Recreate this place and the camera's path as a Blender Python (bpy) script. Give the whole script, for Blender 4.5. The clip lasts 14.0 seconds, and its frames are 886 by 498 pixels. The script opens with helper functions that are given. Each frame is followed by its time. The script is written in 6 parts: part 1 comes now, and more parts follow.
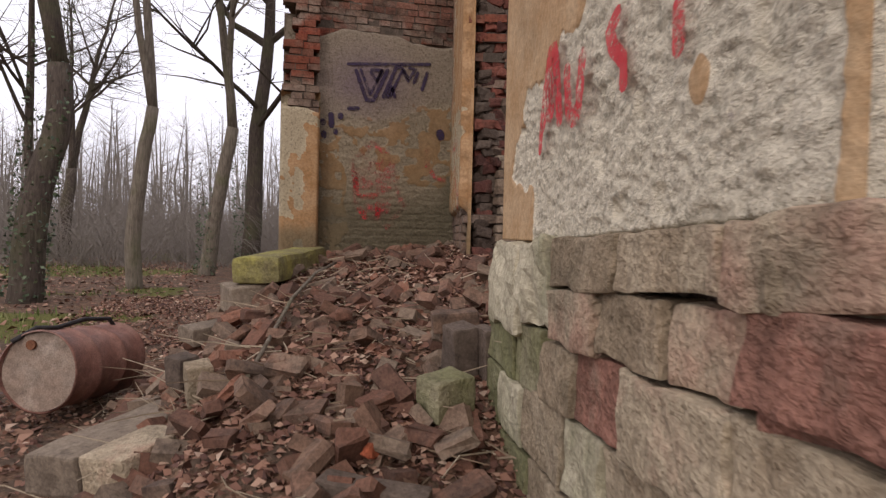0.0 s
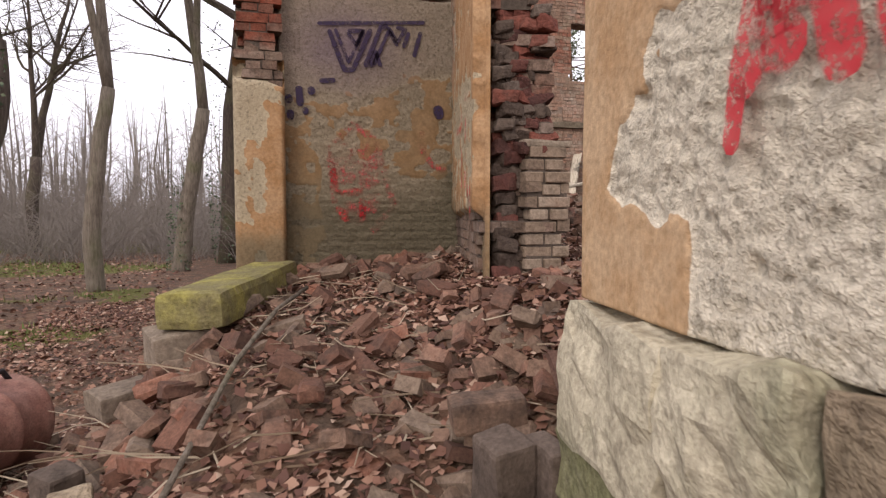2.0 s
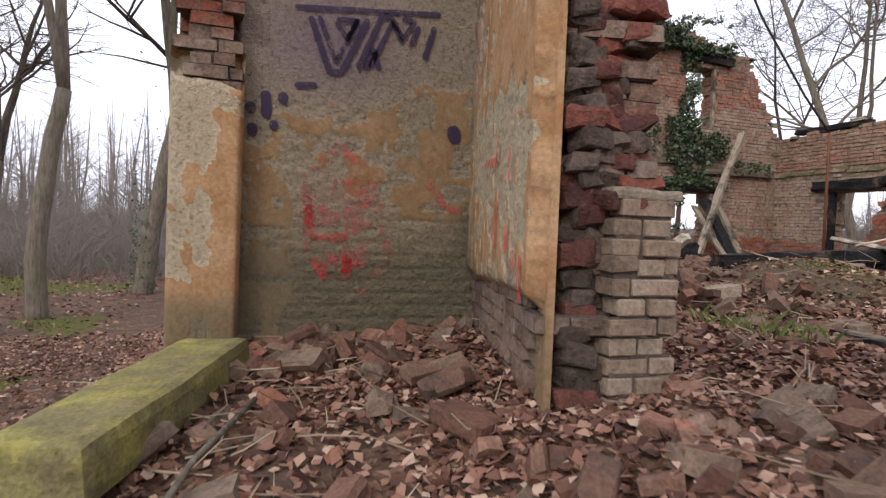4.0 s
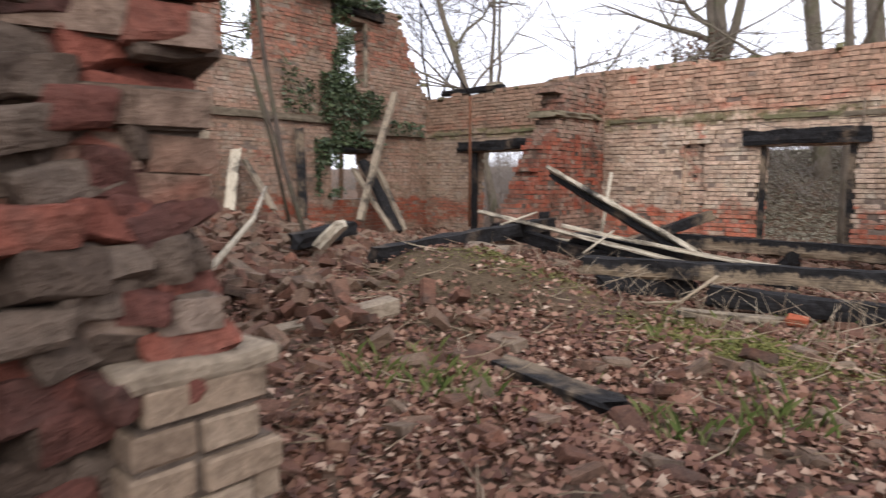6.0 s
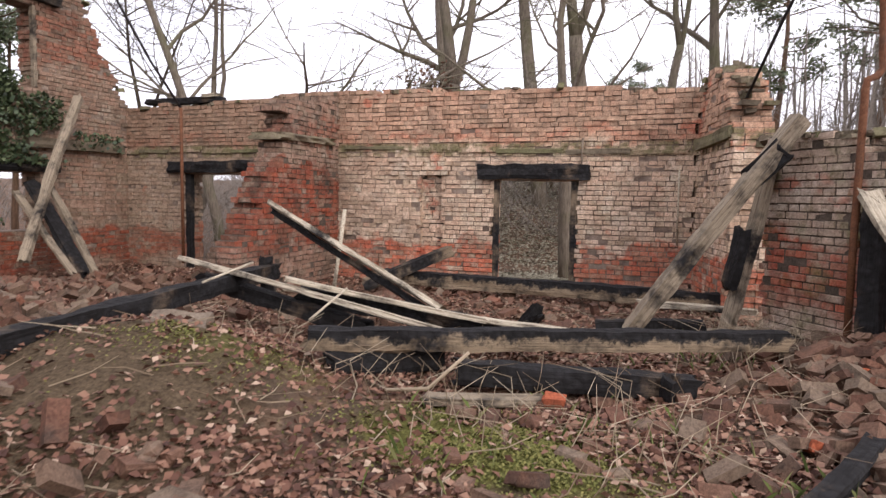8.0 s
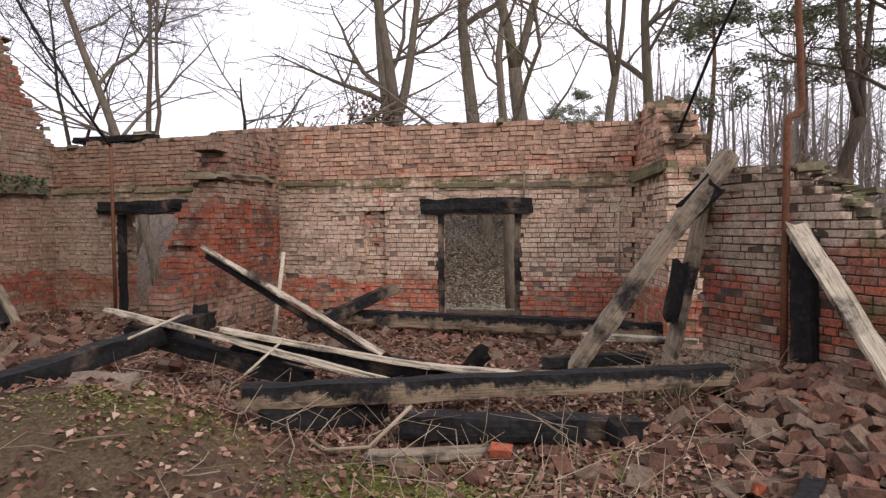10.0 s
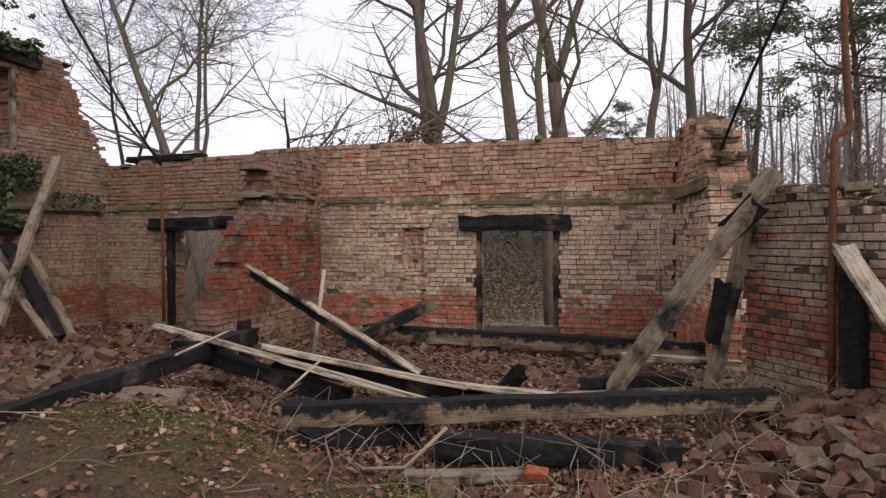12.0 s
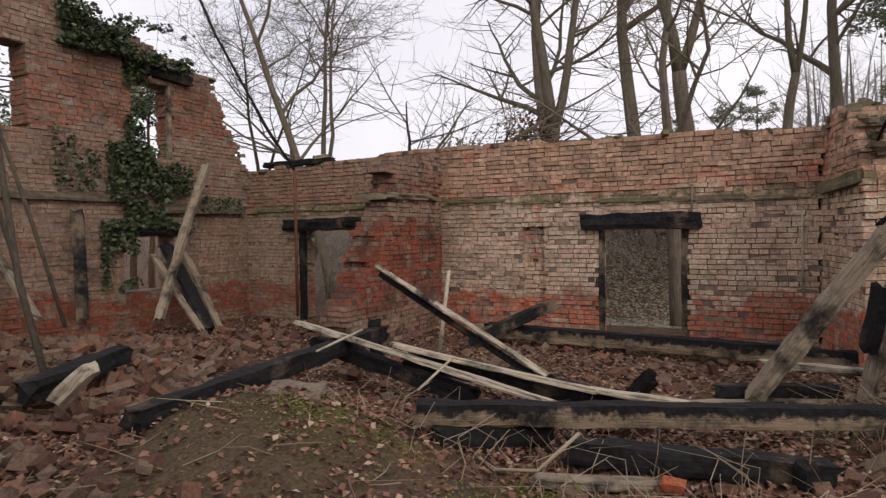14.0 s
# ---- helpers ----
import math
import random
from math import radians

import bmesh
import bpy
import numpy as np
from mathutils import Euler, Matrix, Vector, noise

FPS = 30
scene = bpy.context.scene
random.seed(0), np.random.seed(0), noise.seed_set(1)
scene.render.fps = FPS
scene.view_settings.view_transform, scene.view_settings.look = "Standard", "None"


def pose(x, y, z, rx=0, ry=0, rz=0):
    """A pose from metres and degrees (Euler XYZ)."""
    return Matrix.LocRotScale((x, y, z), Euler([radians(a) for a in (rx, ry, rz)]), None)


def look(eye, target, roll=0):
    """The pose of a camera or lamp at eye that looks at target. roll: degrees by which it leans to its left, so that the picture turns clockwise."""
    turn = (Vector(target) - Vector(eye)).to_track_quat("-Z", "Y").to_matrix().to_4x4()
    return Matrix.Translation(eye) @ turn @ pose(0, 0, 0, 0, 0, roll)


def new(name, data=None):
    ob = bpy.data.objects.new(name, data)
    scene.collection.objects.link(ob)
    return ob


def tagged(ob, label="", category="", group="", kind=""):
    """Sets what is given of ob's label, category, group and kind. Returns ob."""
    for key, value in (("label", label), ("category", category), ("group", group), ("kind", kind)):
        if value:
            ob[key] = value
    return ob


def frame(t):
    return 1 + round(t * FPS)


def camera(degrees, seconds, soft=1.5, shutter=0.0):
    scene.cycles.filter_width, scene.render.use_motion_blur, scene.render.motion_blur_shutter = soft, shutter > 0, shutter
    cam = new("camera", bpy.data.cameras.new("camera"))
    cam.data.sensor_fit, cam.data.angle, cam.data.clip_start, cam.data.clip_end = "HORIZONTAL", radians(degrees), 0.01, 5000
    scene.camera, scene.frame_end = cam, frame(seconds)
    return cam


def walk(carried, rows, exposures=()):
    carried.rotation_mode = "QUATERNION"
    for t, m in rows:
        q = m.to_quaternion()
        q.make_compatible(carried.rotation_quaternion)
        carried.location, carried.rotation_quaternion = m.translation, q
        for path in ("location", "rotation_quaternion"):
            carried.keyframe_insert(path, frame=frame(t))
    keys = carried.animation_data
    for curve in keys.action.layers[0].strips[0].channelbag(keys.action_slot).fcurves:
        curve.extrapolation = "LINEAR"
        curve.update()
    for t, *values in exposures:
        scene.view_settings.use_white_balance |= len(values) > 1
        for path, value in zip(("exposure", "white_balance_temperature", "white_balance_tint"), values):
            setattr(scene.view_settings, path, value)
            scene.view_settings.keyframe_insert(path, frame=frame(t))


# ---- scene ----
# x runs across the ruin from the entrance wall to the long back wall, y along that wall, z up.
cam = camera(70.8, 14.0, soft=1.3, shutter=0.3)
ROWS = [
    (0.0, 0.627, -0.258, 1.427, 88.57, -1.34, -15.93),
    (0.5, 0.700, 0.118, 1.478, 88.70, 0.09, -15.20),
    (1.0, 0.745, 0.472, 1.527, 88.61, 0.27, -15.95),
    (1.5, 0.830, 0.812, 1.569, 87.96, -0.21, -16.30),
    (2.0, 0.880, 1.045, 1.632, 86.60, 0.00, -16.99),
    (2.5, 0.953, 1.319, 1.658, 88.08, -1.92, -16.61),
    (5.0, 1.285, 2.990, 2.119, 88.17, -1.37, -23.12),
    (5.5, 1.511, 3.141, 2.252, 86.43, -1.32, -35.11),
    (6.0, 1.988, 3.280, 2.349, 83.72, -0.15, -47.88),
    (6.5, 2.432, 3.421, 2.507, 83.58, -0.57, -58.14),
    (7.0, 2.763, 3.605, 2.531, 85.15, -1.01, -64.44),
    (7.5, 3.016, 3.779, 2.548, 82.66, -1.64, -68.41),
    (8.0, 3.197, 3.812, 2.596, 85.35, -1.04, -71.15),
    (8.5, 3.287, 3.806, 2.660, 86.89, -0.04, -73.66),
    (9.0, 3.329, 3.805, 2.680, 87.65, 0.40, -75.90),
    (11.5, 3.299, 3.729, 2.803, 88.94, 0.29, -74.62),
    (12.0, 3.285, 3.741, 2.798, 88.94, 0.37, -72.20),
    (12.5, 3.274, 3.770, 2.806, 88.79, 0.47, -69.75),
    (13.0, 3.278, 3.792, 2.785, 88.99, 0.40, -67.15),
    (13.5, 3.228, 3.803, 2.816, 88.90, 0.60, -64.57),
    (14.0, 3.185, 3.826, 2.866, 88.58, 0.78, -61.89),
]
EXPOSURES = [(0.0, 0.17, 6700, 17), (1.0, 0.5, 6750, 18), (1.5, 0.55, 6750, 18), (2.5, 0.65, 6750, 18), (5.0, 0.54, 6050, 13), (6.5, 0.8, 6450, 13), (9.0, 0.64, 6550, 19), (11.5, 0.07, 6650, 17), (14.0, -0.1, 6800, 15)]
walk(cam, [(t, pose(x, y, z, rx, ry, rz)) for t, x, y, z, rx, ry, rz in ROWS], EXPOSURES)

# ---- overcast daylight ----
world = bpy.data.worlds.new("overcast_sky")
world.use_nodes = True
scene.world = world
wn, wl = world.node_tree.nodes, world.node_tree.links
wn.clear()
sky = wn.new("ShaderNodeTexSky")
sky.sky_type, sky.sun_disc = "NISHITA", False
sky.sun_elevation, sky.sun_rotation = radians(32), radians(200)
sky.dust_density, sky.air_density = 3.0, 1.0
dim = wn.new("ShaderNodeVectorMath")
dim.operation = "SCALE"
dim.inputs["Scale"].default_value = 0.1
wl.new(sky.outputs[0], dim.inputs[0])
wtc = wn.new("ShaderNodeTexCoord")
wno = wn.new("ShaderNodeTexNoise")
wno.inputs["Scale"].default_value, wno.inputs["Detail"].default_value = 2.2, 4
wl.new(wtc.outputs["Generated"], wno.inputs["Vector"])
cloud = wn.new("ShaderNodeValToRGB")
cloud.color_ramp.elements[0].position, cloud.color_ramp.elements[0].color = 0.3, (0.80, 0.82, 0.92, 1)
cloud.color_ramp.elements[1].position, cloud.color_ramp.elements[1].color = 0.7, (1.02, 1.03, 1.08, 1)
wl.new(wno.outputs["Fac"], cloud.inputs["Fac"])
wmix = wn.new("ShaderNodeMix")
wmix.data_type = "RGBA"
wmix.inputs["Factor"].default_value = 0.9
wl.new(dim.outputs[0], wmix.inputs["A"])
wl.new(cloud.outputs[0], wmix.inputs["B"])
wbg = wn.new("ShaderNodeBackground")
wbg.inputs["Strength"].default_value = 1.15
wl.new(wmix.outputs["Result"], wbg.inputs["Color"])
wout = wn.new("ShaderNodeOutputWorld")
wl.new(wbg.outputs[0], wout.inputs["Surface"])
sun_data = bpy.data.lights.new("sun", "SUN")
sun_data.energy, sun_data.angle, sun_data.color = 0.9, radians(20), (1.0, 0.96, 0.9)
sun = new("sun", sun_data)
sun.matrix_world = look((-10, -14, 14), (5, 5, 0))

# ---- materials ----
def material(name, rough=0.9, spec=0.25):
    m = bpy.data.materials.new(name)
    m.use_nodes = True
    b = m.node_tree.nodes["Principled BSDF"]
    b.inputs["Roughness"].default_value = rough
    b.inputs["Specular IOR Level"].default_value = spec
    return m, m.node_tree.nodes, m.node_tree.links, b


def noise_node(n, l, vec, scale, detail=5, rough=0.6):
    t = n.new("ShaderNodeTexNoise")
    t.inputs["Scale"].default_value, t.inputs["Detail"].default_value, t.inputs["Roughness"].default_value = scale, detail, rough
    l.new(vec, t.inputs["Vector"])
    return t.outputs["Fac"]


def ramp(n, l, fac, stops):
    r = n.new("ShaderNodeValToRGB")
    e = r.color_ramp.elements
    while len(e) < len(stops):
        e.new(0.5)
    for k, (p, c) in zip(e, stops):
        k.position, k.color = p, (*c, 1) if len(c) == 3 else c
    l.new(fac, r.inputs["Fac"])
    return r.outputs["Color"]


def mix(n, l, fac, a, b, blend="MIX"):
    m = n.new("ShaderNodeMix")
    m.data_type, m.blend_type = "RGBA", blend
    for sock, v in (("Factor", fac), ("A", a), ("B", b)):
        if isinstance(v, (int, float)):
            m.inputs[sock].default_value = v
        elif isinstance(v, tuple):
            m.inputs[sock].default_value = (*v, 1)
        else:
            l.new(v, m.inputs[sock])
    return m.outputs["Result"]


def calc(n, l, op, a, b=0.0, clamp=False):
    m = n.new("ShaderNodeMath")
    m.operation, m.use_clamp = op, clamp
    for i, v in enumerate((a, b)):
        if isinstance(v, (int, float)):
            m.inputs[i].default_value = v
        else:
            l.new(v, m.inputs[i])
    return m.outputs[0]


def span(n, l, v, lo, hi, smooth=True):
    m = n.new("ShaderNodeMapRange")
    m.interpolation_type = "SMOOTHSTEP" if smooth else "LINEAR"
    m.inputs["From Min"].default_value, m.inputs["From Max"].default_value = lo, hi
    l.new(v, m.inputs["Value"])
    return m.outputs[0]


def bump(n, l, b, height, strength=0.5, dist=0.01):
    k = n.new("ShaderNodeBump")
    k.inputs["Distance"].default_value = dist
    if isinstance(strength, (int, float)):
        k.inputs["Strength"].default_value = strength
    else:
        l.new(strength, k.inputs["Strength"])
    l.new(height, k.inputs["Height"])
    l.new(k.outputs[0], b.inputs["Normal"])


def place_nodes(n, l):
    g = n.new("ShaderNodeNewGeometry")
    s = n.new("ShaderNodeSeparateXYZ")
    l.new(g.outputs["Position"], s.inputs[0])
    return g, g.outputs["Position"], s.outputs["X"], s.outputs["Y"], s.outputs["Z"]


def piece_random(n, l, g):
    o = n.new("ShaderNodeObjectInfo")
    return calc(n, l, "FRACT", calc(n, l, "ADD", g.outputs["Random Per Island"], o.outputs["Random"]))


def attribute(n, name):
    a = n.new("ShaderNodeAttribute")
    a.attribute_name = name
    return a.outputs["Fac"]


def brick_material(name, wash=0.5, red_z=(1.4, 2.05), second_z=(3.42, 3.75), green=0.0, dark=0.0, tint=(1.0, 1.0, 1.0), raw_z=None, brown_y=None):
    """Fired brick: limewash and grime over most of it, bare red where fire has burnt it off in bands."""
    m, n, l, b = material(name, 0.92, 0.15)
    g, pos, x, y, z = place_nodes(n, l)
    rnd = piece_random(n, l, g)
    big = noise_node(n, l, pos, 0.9, 4)
    mid = noise_node(n, l, pos, 5.0, 5)
    fine = noise_node(n, l, pos, 55.0, 4)
    red = ramp(n, l, rnd, [(0.0, (0.20, 0.06, 0.04)), (0.35, (0.40, 0.085, 0.05)), (0.7, (0.50, 0.12, 0.062)), (1.0, (0.34, 0.15, 0.10))])
    pale = ramp(n, l, rnd, [(0.0, (0.38, 0.29, 0.21)), (0.3, (0.50, 0.42, 0.32)), (0.6, (0.58, 0.505, 0.40)), (0.9, (0.62, 0.55, 0.445)), (1.0, (0.44, 0.28, 0.20))])
    pale = mix(n, l, span(n, l, noise_node(n, l, pos, 1.1, 5, 0.7), 0.4, 0.65), pale, (0.50, 0.40, 0.305))
    pale = mix(n, l, calc(n, l, "MULTIPLY", span(n, l, noise_node(n, l, pos, 2.4, 5, 0.7), 0.5, 0.62), 0.6), pale, (0.68, 0.62, 0.52))
    wob = calc(n, l, "MULTIPLY", calc(n, l, "SUBTRACT", big, 0.5), 1.3)
    if raw_z:
        raw = ramp(n, l, rnd, [(0.0, (0.24, 0.13, 0.085)), (0.3, (0.37, 0.24, 0.165)), (0.7, (0.45, 0.33, 0.235)), (1.0, (0.40, 0.20, 0.13))])
        pale = mix(n, l, calc(n, l, "MULTIPLY", span(n, l, calc(n, l, "ADD", z, calc(n, l, "MULTIPLY", wob, 0.3)), raw_z - 0.08, raw_z + 0.08), 0.75), pale, raw)
    zz = calc(n, l, "ADD", z, wob)
    low = calc(n, l, "SUBTRACT", 1.0, span(n, l, zz, red_z[1] - 0.06, red_z[1] + 0.06))
    base = span(n, l, zz, red_z[0] - 0.25, red_z[0] + 0.1)
    low = calc(n, l, "MULTIPLY", low, base)
    up = calc(n, l, "MULTIPLY", span(n, l, zz, second_z[0] - 0.1, second_z[0] + 0.05), calc(n, l, "SUBTRACT", 1.0, span(n, l, zz, second_z[1] - 0.1, second_z[1] + 0.25)))
    spots = span(n, l, noise_node(n, l, pos, 1.6, 3), 0.6, 0.68)
    bare = calc(n, l, "MAXIMUM", calc(n, l, "MAXIMUM", calc(n, l, "MULTIPLY", low, 0.95), calc(n, l, "MULTIPLY", up, 0.75)), calc(n, l, "MULTIPLY", spots, 0.8))
    bare = calc(n, l, "MAXIMUM", bare, calc(n, l, "SUBTRACT", 1.0, wash), False)
    bare = calc(n, l, "MULTIPLY", bare, span(n, l, calc(n, l, "ADD", mid, calc(n, l, "MULTIPLY", rnd, 0.35)), 0.30, 0.72))
    col = mix(n, l, bare, pale, red)
    smear = span(n, l, noise_node(n, l, pos, 8.0, 6, 0.75), 0.46, 0.66)
    col = mix(n, l, calc(n, l, "MULTIPLY", smear, 0.34), col, (0.42, 0.33, 0.25))
    flat = mix(n, l, span(n, l, zz, red_z[1] - 0.1, red_z[1] + 0.1), (0.34, 0.15, 0.10), (0.43, 0.335, 0.255))
    col = mix(n, l, 0.10, col, flat)
    grime = span(n, l, noise_node(n, l, pos, 2.3, 6, 0.7), 0.42, 0.75)
    col = mix(n, l, calc(n, l, "MULTIPLY", grime, 0.58 + dark), col, (0.10, 0.075, 0.058))
    chips = span(n, l, noise_node(n, l, pos, 26.0, 5, 0.75), 0.60, 0.70)
    col = mix(n, l, calc(n, l, "MULTIPLY", chips, 0.6), col, (0.085, 0.06, 0.045))
    if green:
        moss = calc(n, l, "MULTIPLY", span(n, l, noise_node(n, l, pos, 3.1, 5), 0.5, 0.72), green)
        col = mix(n, l, moss, col, (0.13, 0.14, 0.05))
    if brown_y:
        # Dark brown mixed in gradually as y grows along the wall.
        browning = span(n, l, calc(n, l, "ADD", y, calc(n, l, "MULTIPLY", wob, 2.0)), brown_y[0], brown_y[1])
        col = mix(n, l, calc(n, l, "MULTIPLY", browning, 0.5), col, (0.13, 0.09, 0.065))
    if raw_z:
        edge = calc(n, l, "MULTIPLY", span(n, l, calc(n, l, "ADD", z, calc(n, l, "MULTIPLY", wob, 0.12)), raw_z - 0.24, raw_z - 0.12), calc(n, l, "SUBTRACT", 1.0, span(n, l, z, raw_z, raw_z + 0.06)))
        col = mix(n, l, calc(n, l, "MULTIPLY", edge, span(n, l, noise_node(n, l, pos, 4.2, 5, 0.7), 0.36, 0.6)), col, (0.155, 0.135, 0.075))
    speck = noise_node(n, l, pos, 17.0, 4, 0.7)
    tone = ramp(n, l, calc(n, l, "ADD", calc(n, l, "MULTIPLY", fine, 0.5), calc(n, l, "MULTIPLY", speck, 0.5)), [(0.36, (0.45, 0.43, 0.42)), (0.62, (1.22, 1.22, 1.22))])
    col = mix(n, l, 0.85, col, tone, "MULTIPLY")
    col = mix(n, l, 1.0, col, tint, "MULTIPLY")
    l.new(col, b.inputs["Base Color"])
    bump(n, l, b, calc(n, l, "ADD", fine, calc(n, l, "ADD", mid, speck)), 1.0, 0.010)
    return m


def simple_material(name, stops, scale=6.0, fine_scale=60.0, rough=0.92, bump_d=0.006, spec=0.2, by_piece=0.6, dirt=(0.06, 0.045, 0.035), dirt_amount=0.5):
    """A weathered surface: colours by piece and by grain, with darker stains."""
    m, n, l, b = material(name, rough, spec)
    g, pos, x, y, z = place_nodes(n, l)
    rnd = piece_random(n, l, g)
    mid = noise_node(n, l, pos, scale, 6, 0.65)
    fine = noise_node(n, l, pos, fine_scale, 4)
    fac = calc(n, l, "ADD", calc(n, l, "MULTIPLY", rnd, by_piece), calc(n, l, "MULTIPLY", mid, 1.0 - by_piece))
    col = ramp(n, l, fac, stops)
    stain = span(n, l, noise_node(n, l, pos, scale * 0.45, 5, 0.7), 0.45, 0.72)
    col = mix(n, l, calc(n, l, "MULTIPLY", stain, dirt_amount), col, dirt)
    speck = noise_node(n, l, pos, scale * 3.3, 4, 0.7)
    tone = ramp(n, l, calc(n, l, "ADD", calc(n, l, "MULTIPLY", fine, 0.5), calc(n, l, "MULTIPLY", speck, 0.5)), [(0.36, (0.5, 0.48, 0.47)), (0.62, (1.2, 1.2, 1.2))])
    col = mix(n, l, 0.85, col, tone, "MULTIPLY")
    l.new(col, b.inputs["Base Color"])
    bump(n, l, b, calc(n, l, "ADD", fine, calc(n, l, "MULTIPLY", mid, 1.5)), 0.8, bump_d)
    return m


def wood_material(name, light, dark, char=0.0, rough=0.85, burnt_top=None):
    """Weathered timber with grain along its own length, charred black in patches."""
    m, n, l, b = material(name, rough, 0.3)
    tc = n.new("ShaderNodeTexCoord")
    mp = n.new("ShaderNodeMapping")
    mp.inputs["Scale"].default_value = (1.0, 30, 30)
    l.new(tc.outputs["Object"], mp.inputs["Vector"])
    grain = noise_node(n, l, mp.outputs[0], 2.2, 6, 0.65)
    cracks = noise_node(n, l, mp.outputs[0], 5.0, 3, 0.5)
    col = ramp(n, l, grain, [(0.3, dark), (0.55, light), (0.75, tuple(0.75 * c for c in light))])
    col = mix(n, l, span(n, l, cracks, 0.62, 0.70), col, (0.03, 0.022, 0.018))
    blot = noise_node(n, l, tc.outputs["Object"], 1.7, 5, 0.7)
    burnt = span(n, l, blot, 0.66 - char * 0.62, 0.88 - char * 0.62)
    if burnt_top is not None:
        sep = n.new("ShaderNodeSeparateXYZ")
        l.new(tc.outputs["Object"], sep.inputs[0])
        up = span(n, l, calc(n, l, "ADD", sep.outputs["Z"], calc(n, l, "MULTIPLY", calc(n, l, "SUBTRACT", noise_node(n, l, tc.outputs["Object"], 4.5, 6, 0.75), 0.5), 0.34)), burnt_top - 0.03, burnt_top + 0.03)
        burnt = calc(n, l, "MAXIMUM", burnt, up)
    block = n.new("ShaderNodeTexVoronoi")
    block.inputs["Scale"].default_value = 16
    l.new(tc.outputs["Object"], block.inputs["Vector"])
    black = ramp(n, l, block.outputs["Distance"], [(0.0, (0.022, 0.021, 0.022)), (0.6, (0.010, 0.009, 0.009))])
    col = mix(n, l, burnt, col, black)
    l.new(col, b.inputs["Base Color"])
    h = calc(n, l, "ADD", grain, calc(n, l, "MULTIPLY", block.outputs["Distance"], calc(n, l, "MULTIPLY", burnt, -1.2)))
    bump(n, l, b, h, 0.9, 0.012)
    return m


def bark_material(name, stops, moss=0.3):
    m, n, l, b = material(name, 0.95, 0.1)
    g, pos, x, y, z = place_nodes(n, l)
    mp = n.new("ShaderNodeMapping")
    mp.inputs["Scale"].default_value = (9, 9, 1.6)
    l.new(pos, mp.inputs["Vector"])
    ridges = noise_node(n, l, mp.outputs[0], 2.5, 6, 0.7)
    col = ramp(n, l, ridges, stops)
    green = calc(n, l, "MULTIPLY", span(n, l, noise_node(n, l, pos, 1.2, 4), 0.45, 0.68), moss)
    col = mix(n, l, green, col, (0.11, 0.12, 0.05))
    l.new(col, b.inputs["Base Color"])
    bump(n, l, b, ridges, 1.0, 0.03)
    return m


def leaf_material(name, stops, rough=0.8, spec=0.3):
    m, n, l, b = material(name, rough, spec)
    g = n.new("ShaderNodeNewGeometry")
    col = ramp(n, l, g.outputs["Random Per Island"], stops)
    l.new(col, b.inputs["Base Color"])
    return m


BRICK_BACK = brick_material("brick_back_wall", wash=0.76, red_z=(1.35, 2.0), second_z=(3.42, 3.46), tint=(1.34, 1.33, 1.26), raw_z=3.42, brown_y=(7.2, 10.4))
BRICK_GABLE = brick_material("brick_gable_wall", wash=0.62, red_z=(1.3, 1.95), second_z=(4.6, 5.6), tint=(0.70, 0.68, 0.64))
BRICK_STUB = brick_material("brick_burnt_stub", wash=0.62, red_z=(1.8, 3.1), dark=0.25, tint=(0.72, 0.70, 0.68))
BRICK_RIGHT = brick_material("brick_mossy_wall", wash=0.86, red_z=(1.65, 2.35), second_z=(5.5, 5.8), green=0.7)
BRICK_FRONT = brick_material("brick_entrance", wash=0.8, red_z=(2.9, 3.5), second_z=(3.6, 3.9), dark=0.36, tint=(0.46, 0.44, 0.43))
JOINTS = simple_material("sooty_joints", [(0.3, (0.12, 0.085, 0.065)), (0.5, (0.24, 0.18, 0.14)), (0.7, (0.38, 0.30, 0.235))], 4, 60, by_piece=0.1, dirt_amount=0.5)
BRICK_PALE = simple_material("brick_pale", [(0.0, (0.17, 0.12, 0.085)), (0.5, (0.25, 0.185, 0.13)), (0.85, (0.31, 0.245, 0.18)), (1.0, (0.26, 0.12, 0.075))], by_piece=0.75, dirt_amount=0.45)
MORTAR = simple_material("mortar", [(0.2, (0.06, 0.048, 0.036)), (0.6, (0.13, 0.10, 0.078)), (0.9, (0.22, 0.18, 0.14))], 7, 70, by_piece=0.2, dirt_amount=0.75)
BROKEN_RED = simple_material("broken_red_brick", [(0.1, (0.055, 0.03, 0.026)), (0.4, (0.13, 0.05, 0.038)), (0.7, (0.21, 0.07, 0.048)), (1.0, (0.12, 0.085, 0.066))], 9, 60, by_piece=0.6, bump_d=0.015, dirt_amount=0.6)
# Mortar colours scaled down to hold the shadow on the broken wall end.
RUBBLE_MORTAR = simple_material("rubble_mortar", [(0.1, (0.055, 0.037, 0.028)), (0.5, (0.10, 0.073, 0.055)), (0.8, (0.15, 0.115, 0.09)), (1.0, (0.13, 0.065, 0.045))], 9, 60, by_piece=0.5, bump_d=0.015, dirt_amount=0.6)
LOOSE_BRICK = simple_material("loose_brick", [(0.0, (0.075, 0.048, 0.036)), (0.25, (0.155, 0.075, 0.05)), (0.5, (0.19, 0.12, 0.082)), (0.75, (0.20, 0.15, 0.108)), (0.93, (0.26, 0.105, 0.065)), (1.0, (0.34, 0.12, 0.065))], 8, 70, by_piece=0.8, dirt_amount=0.85, dirt=(0.065, 0.048, 0.038))
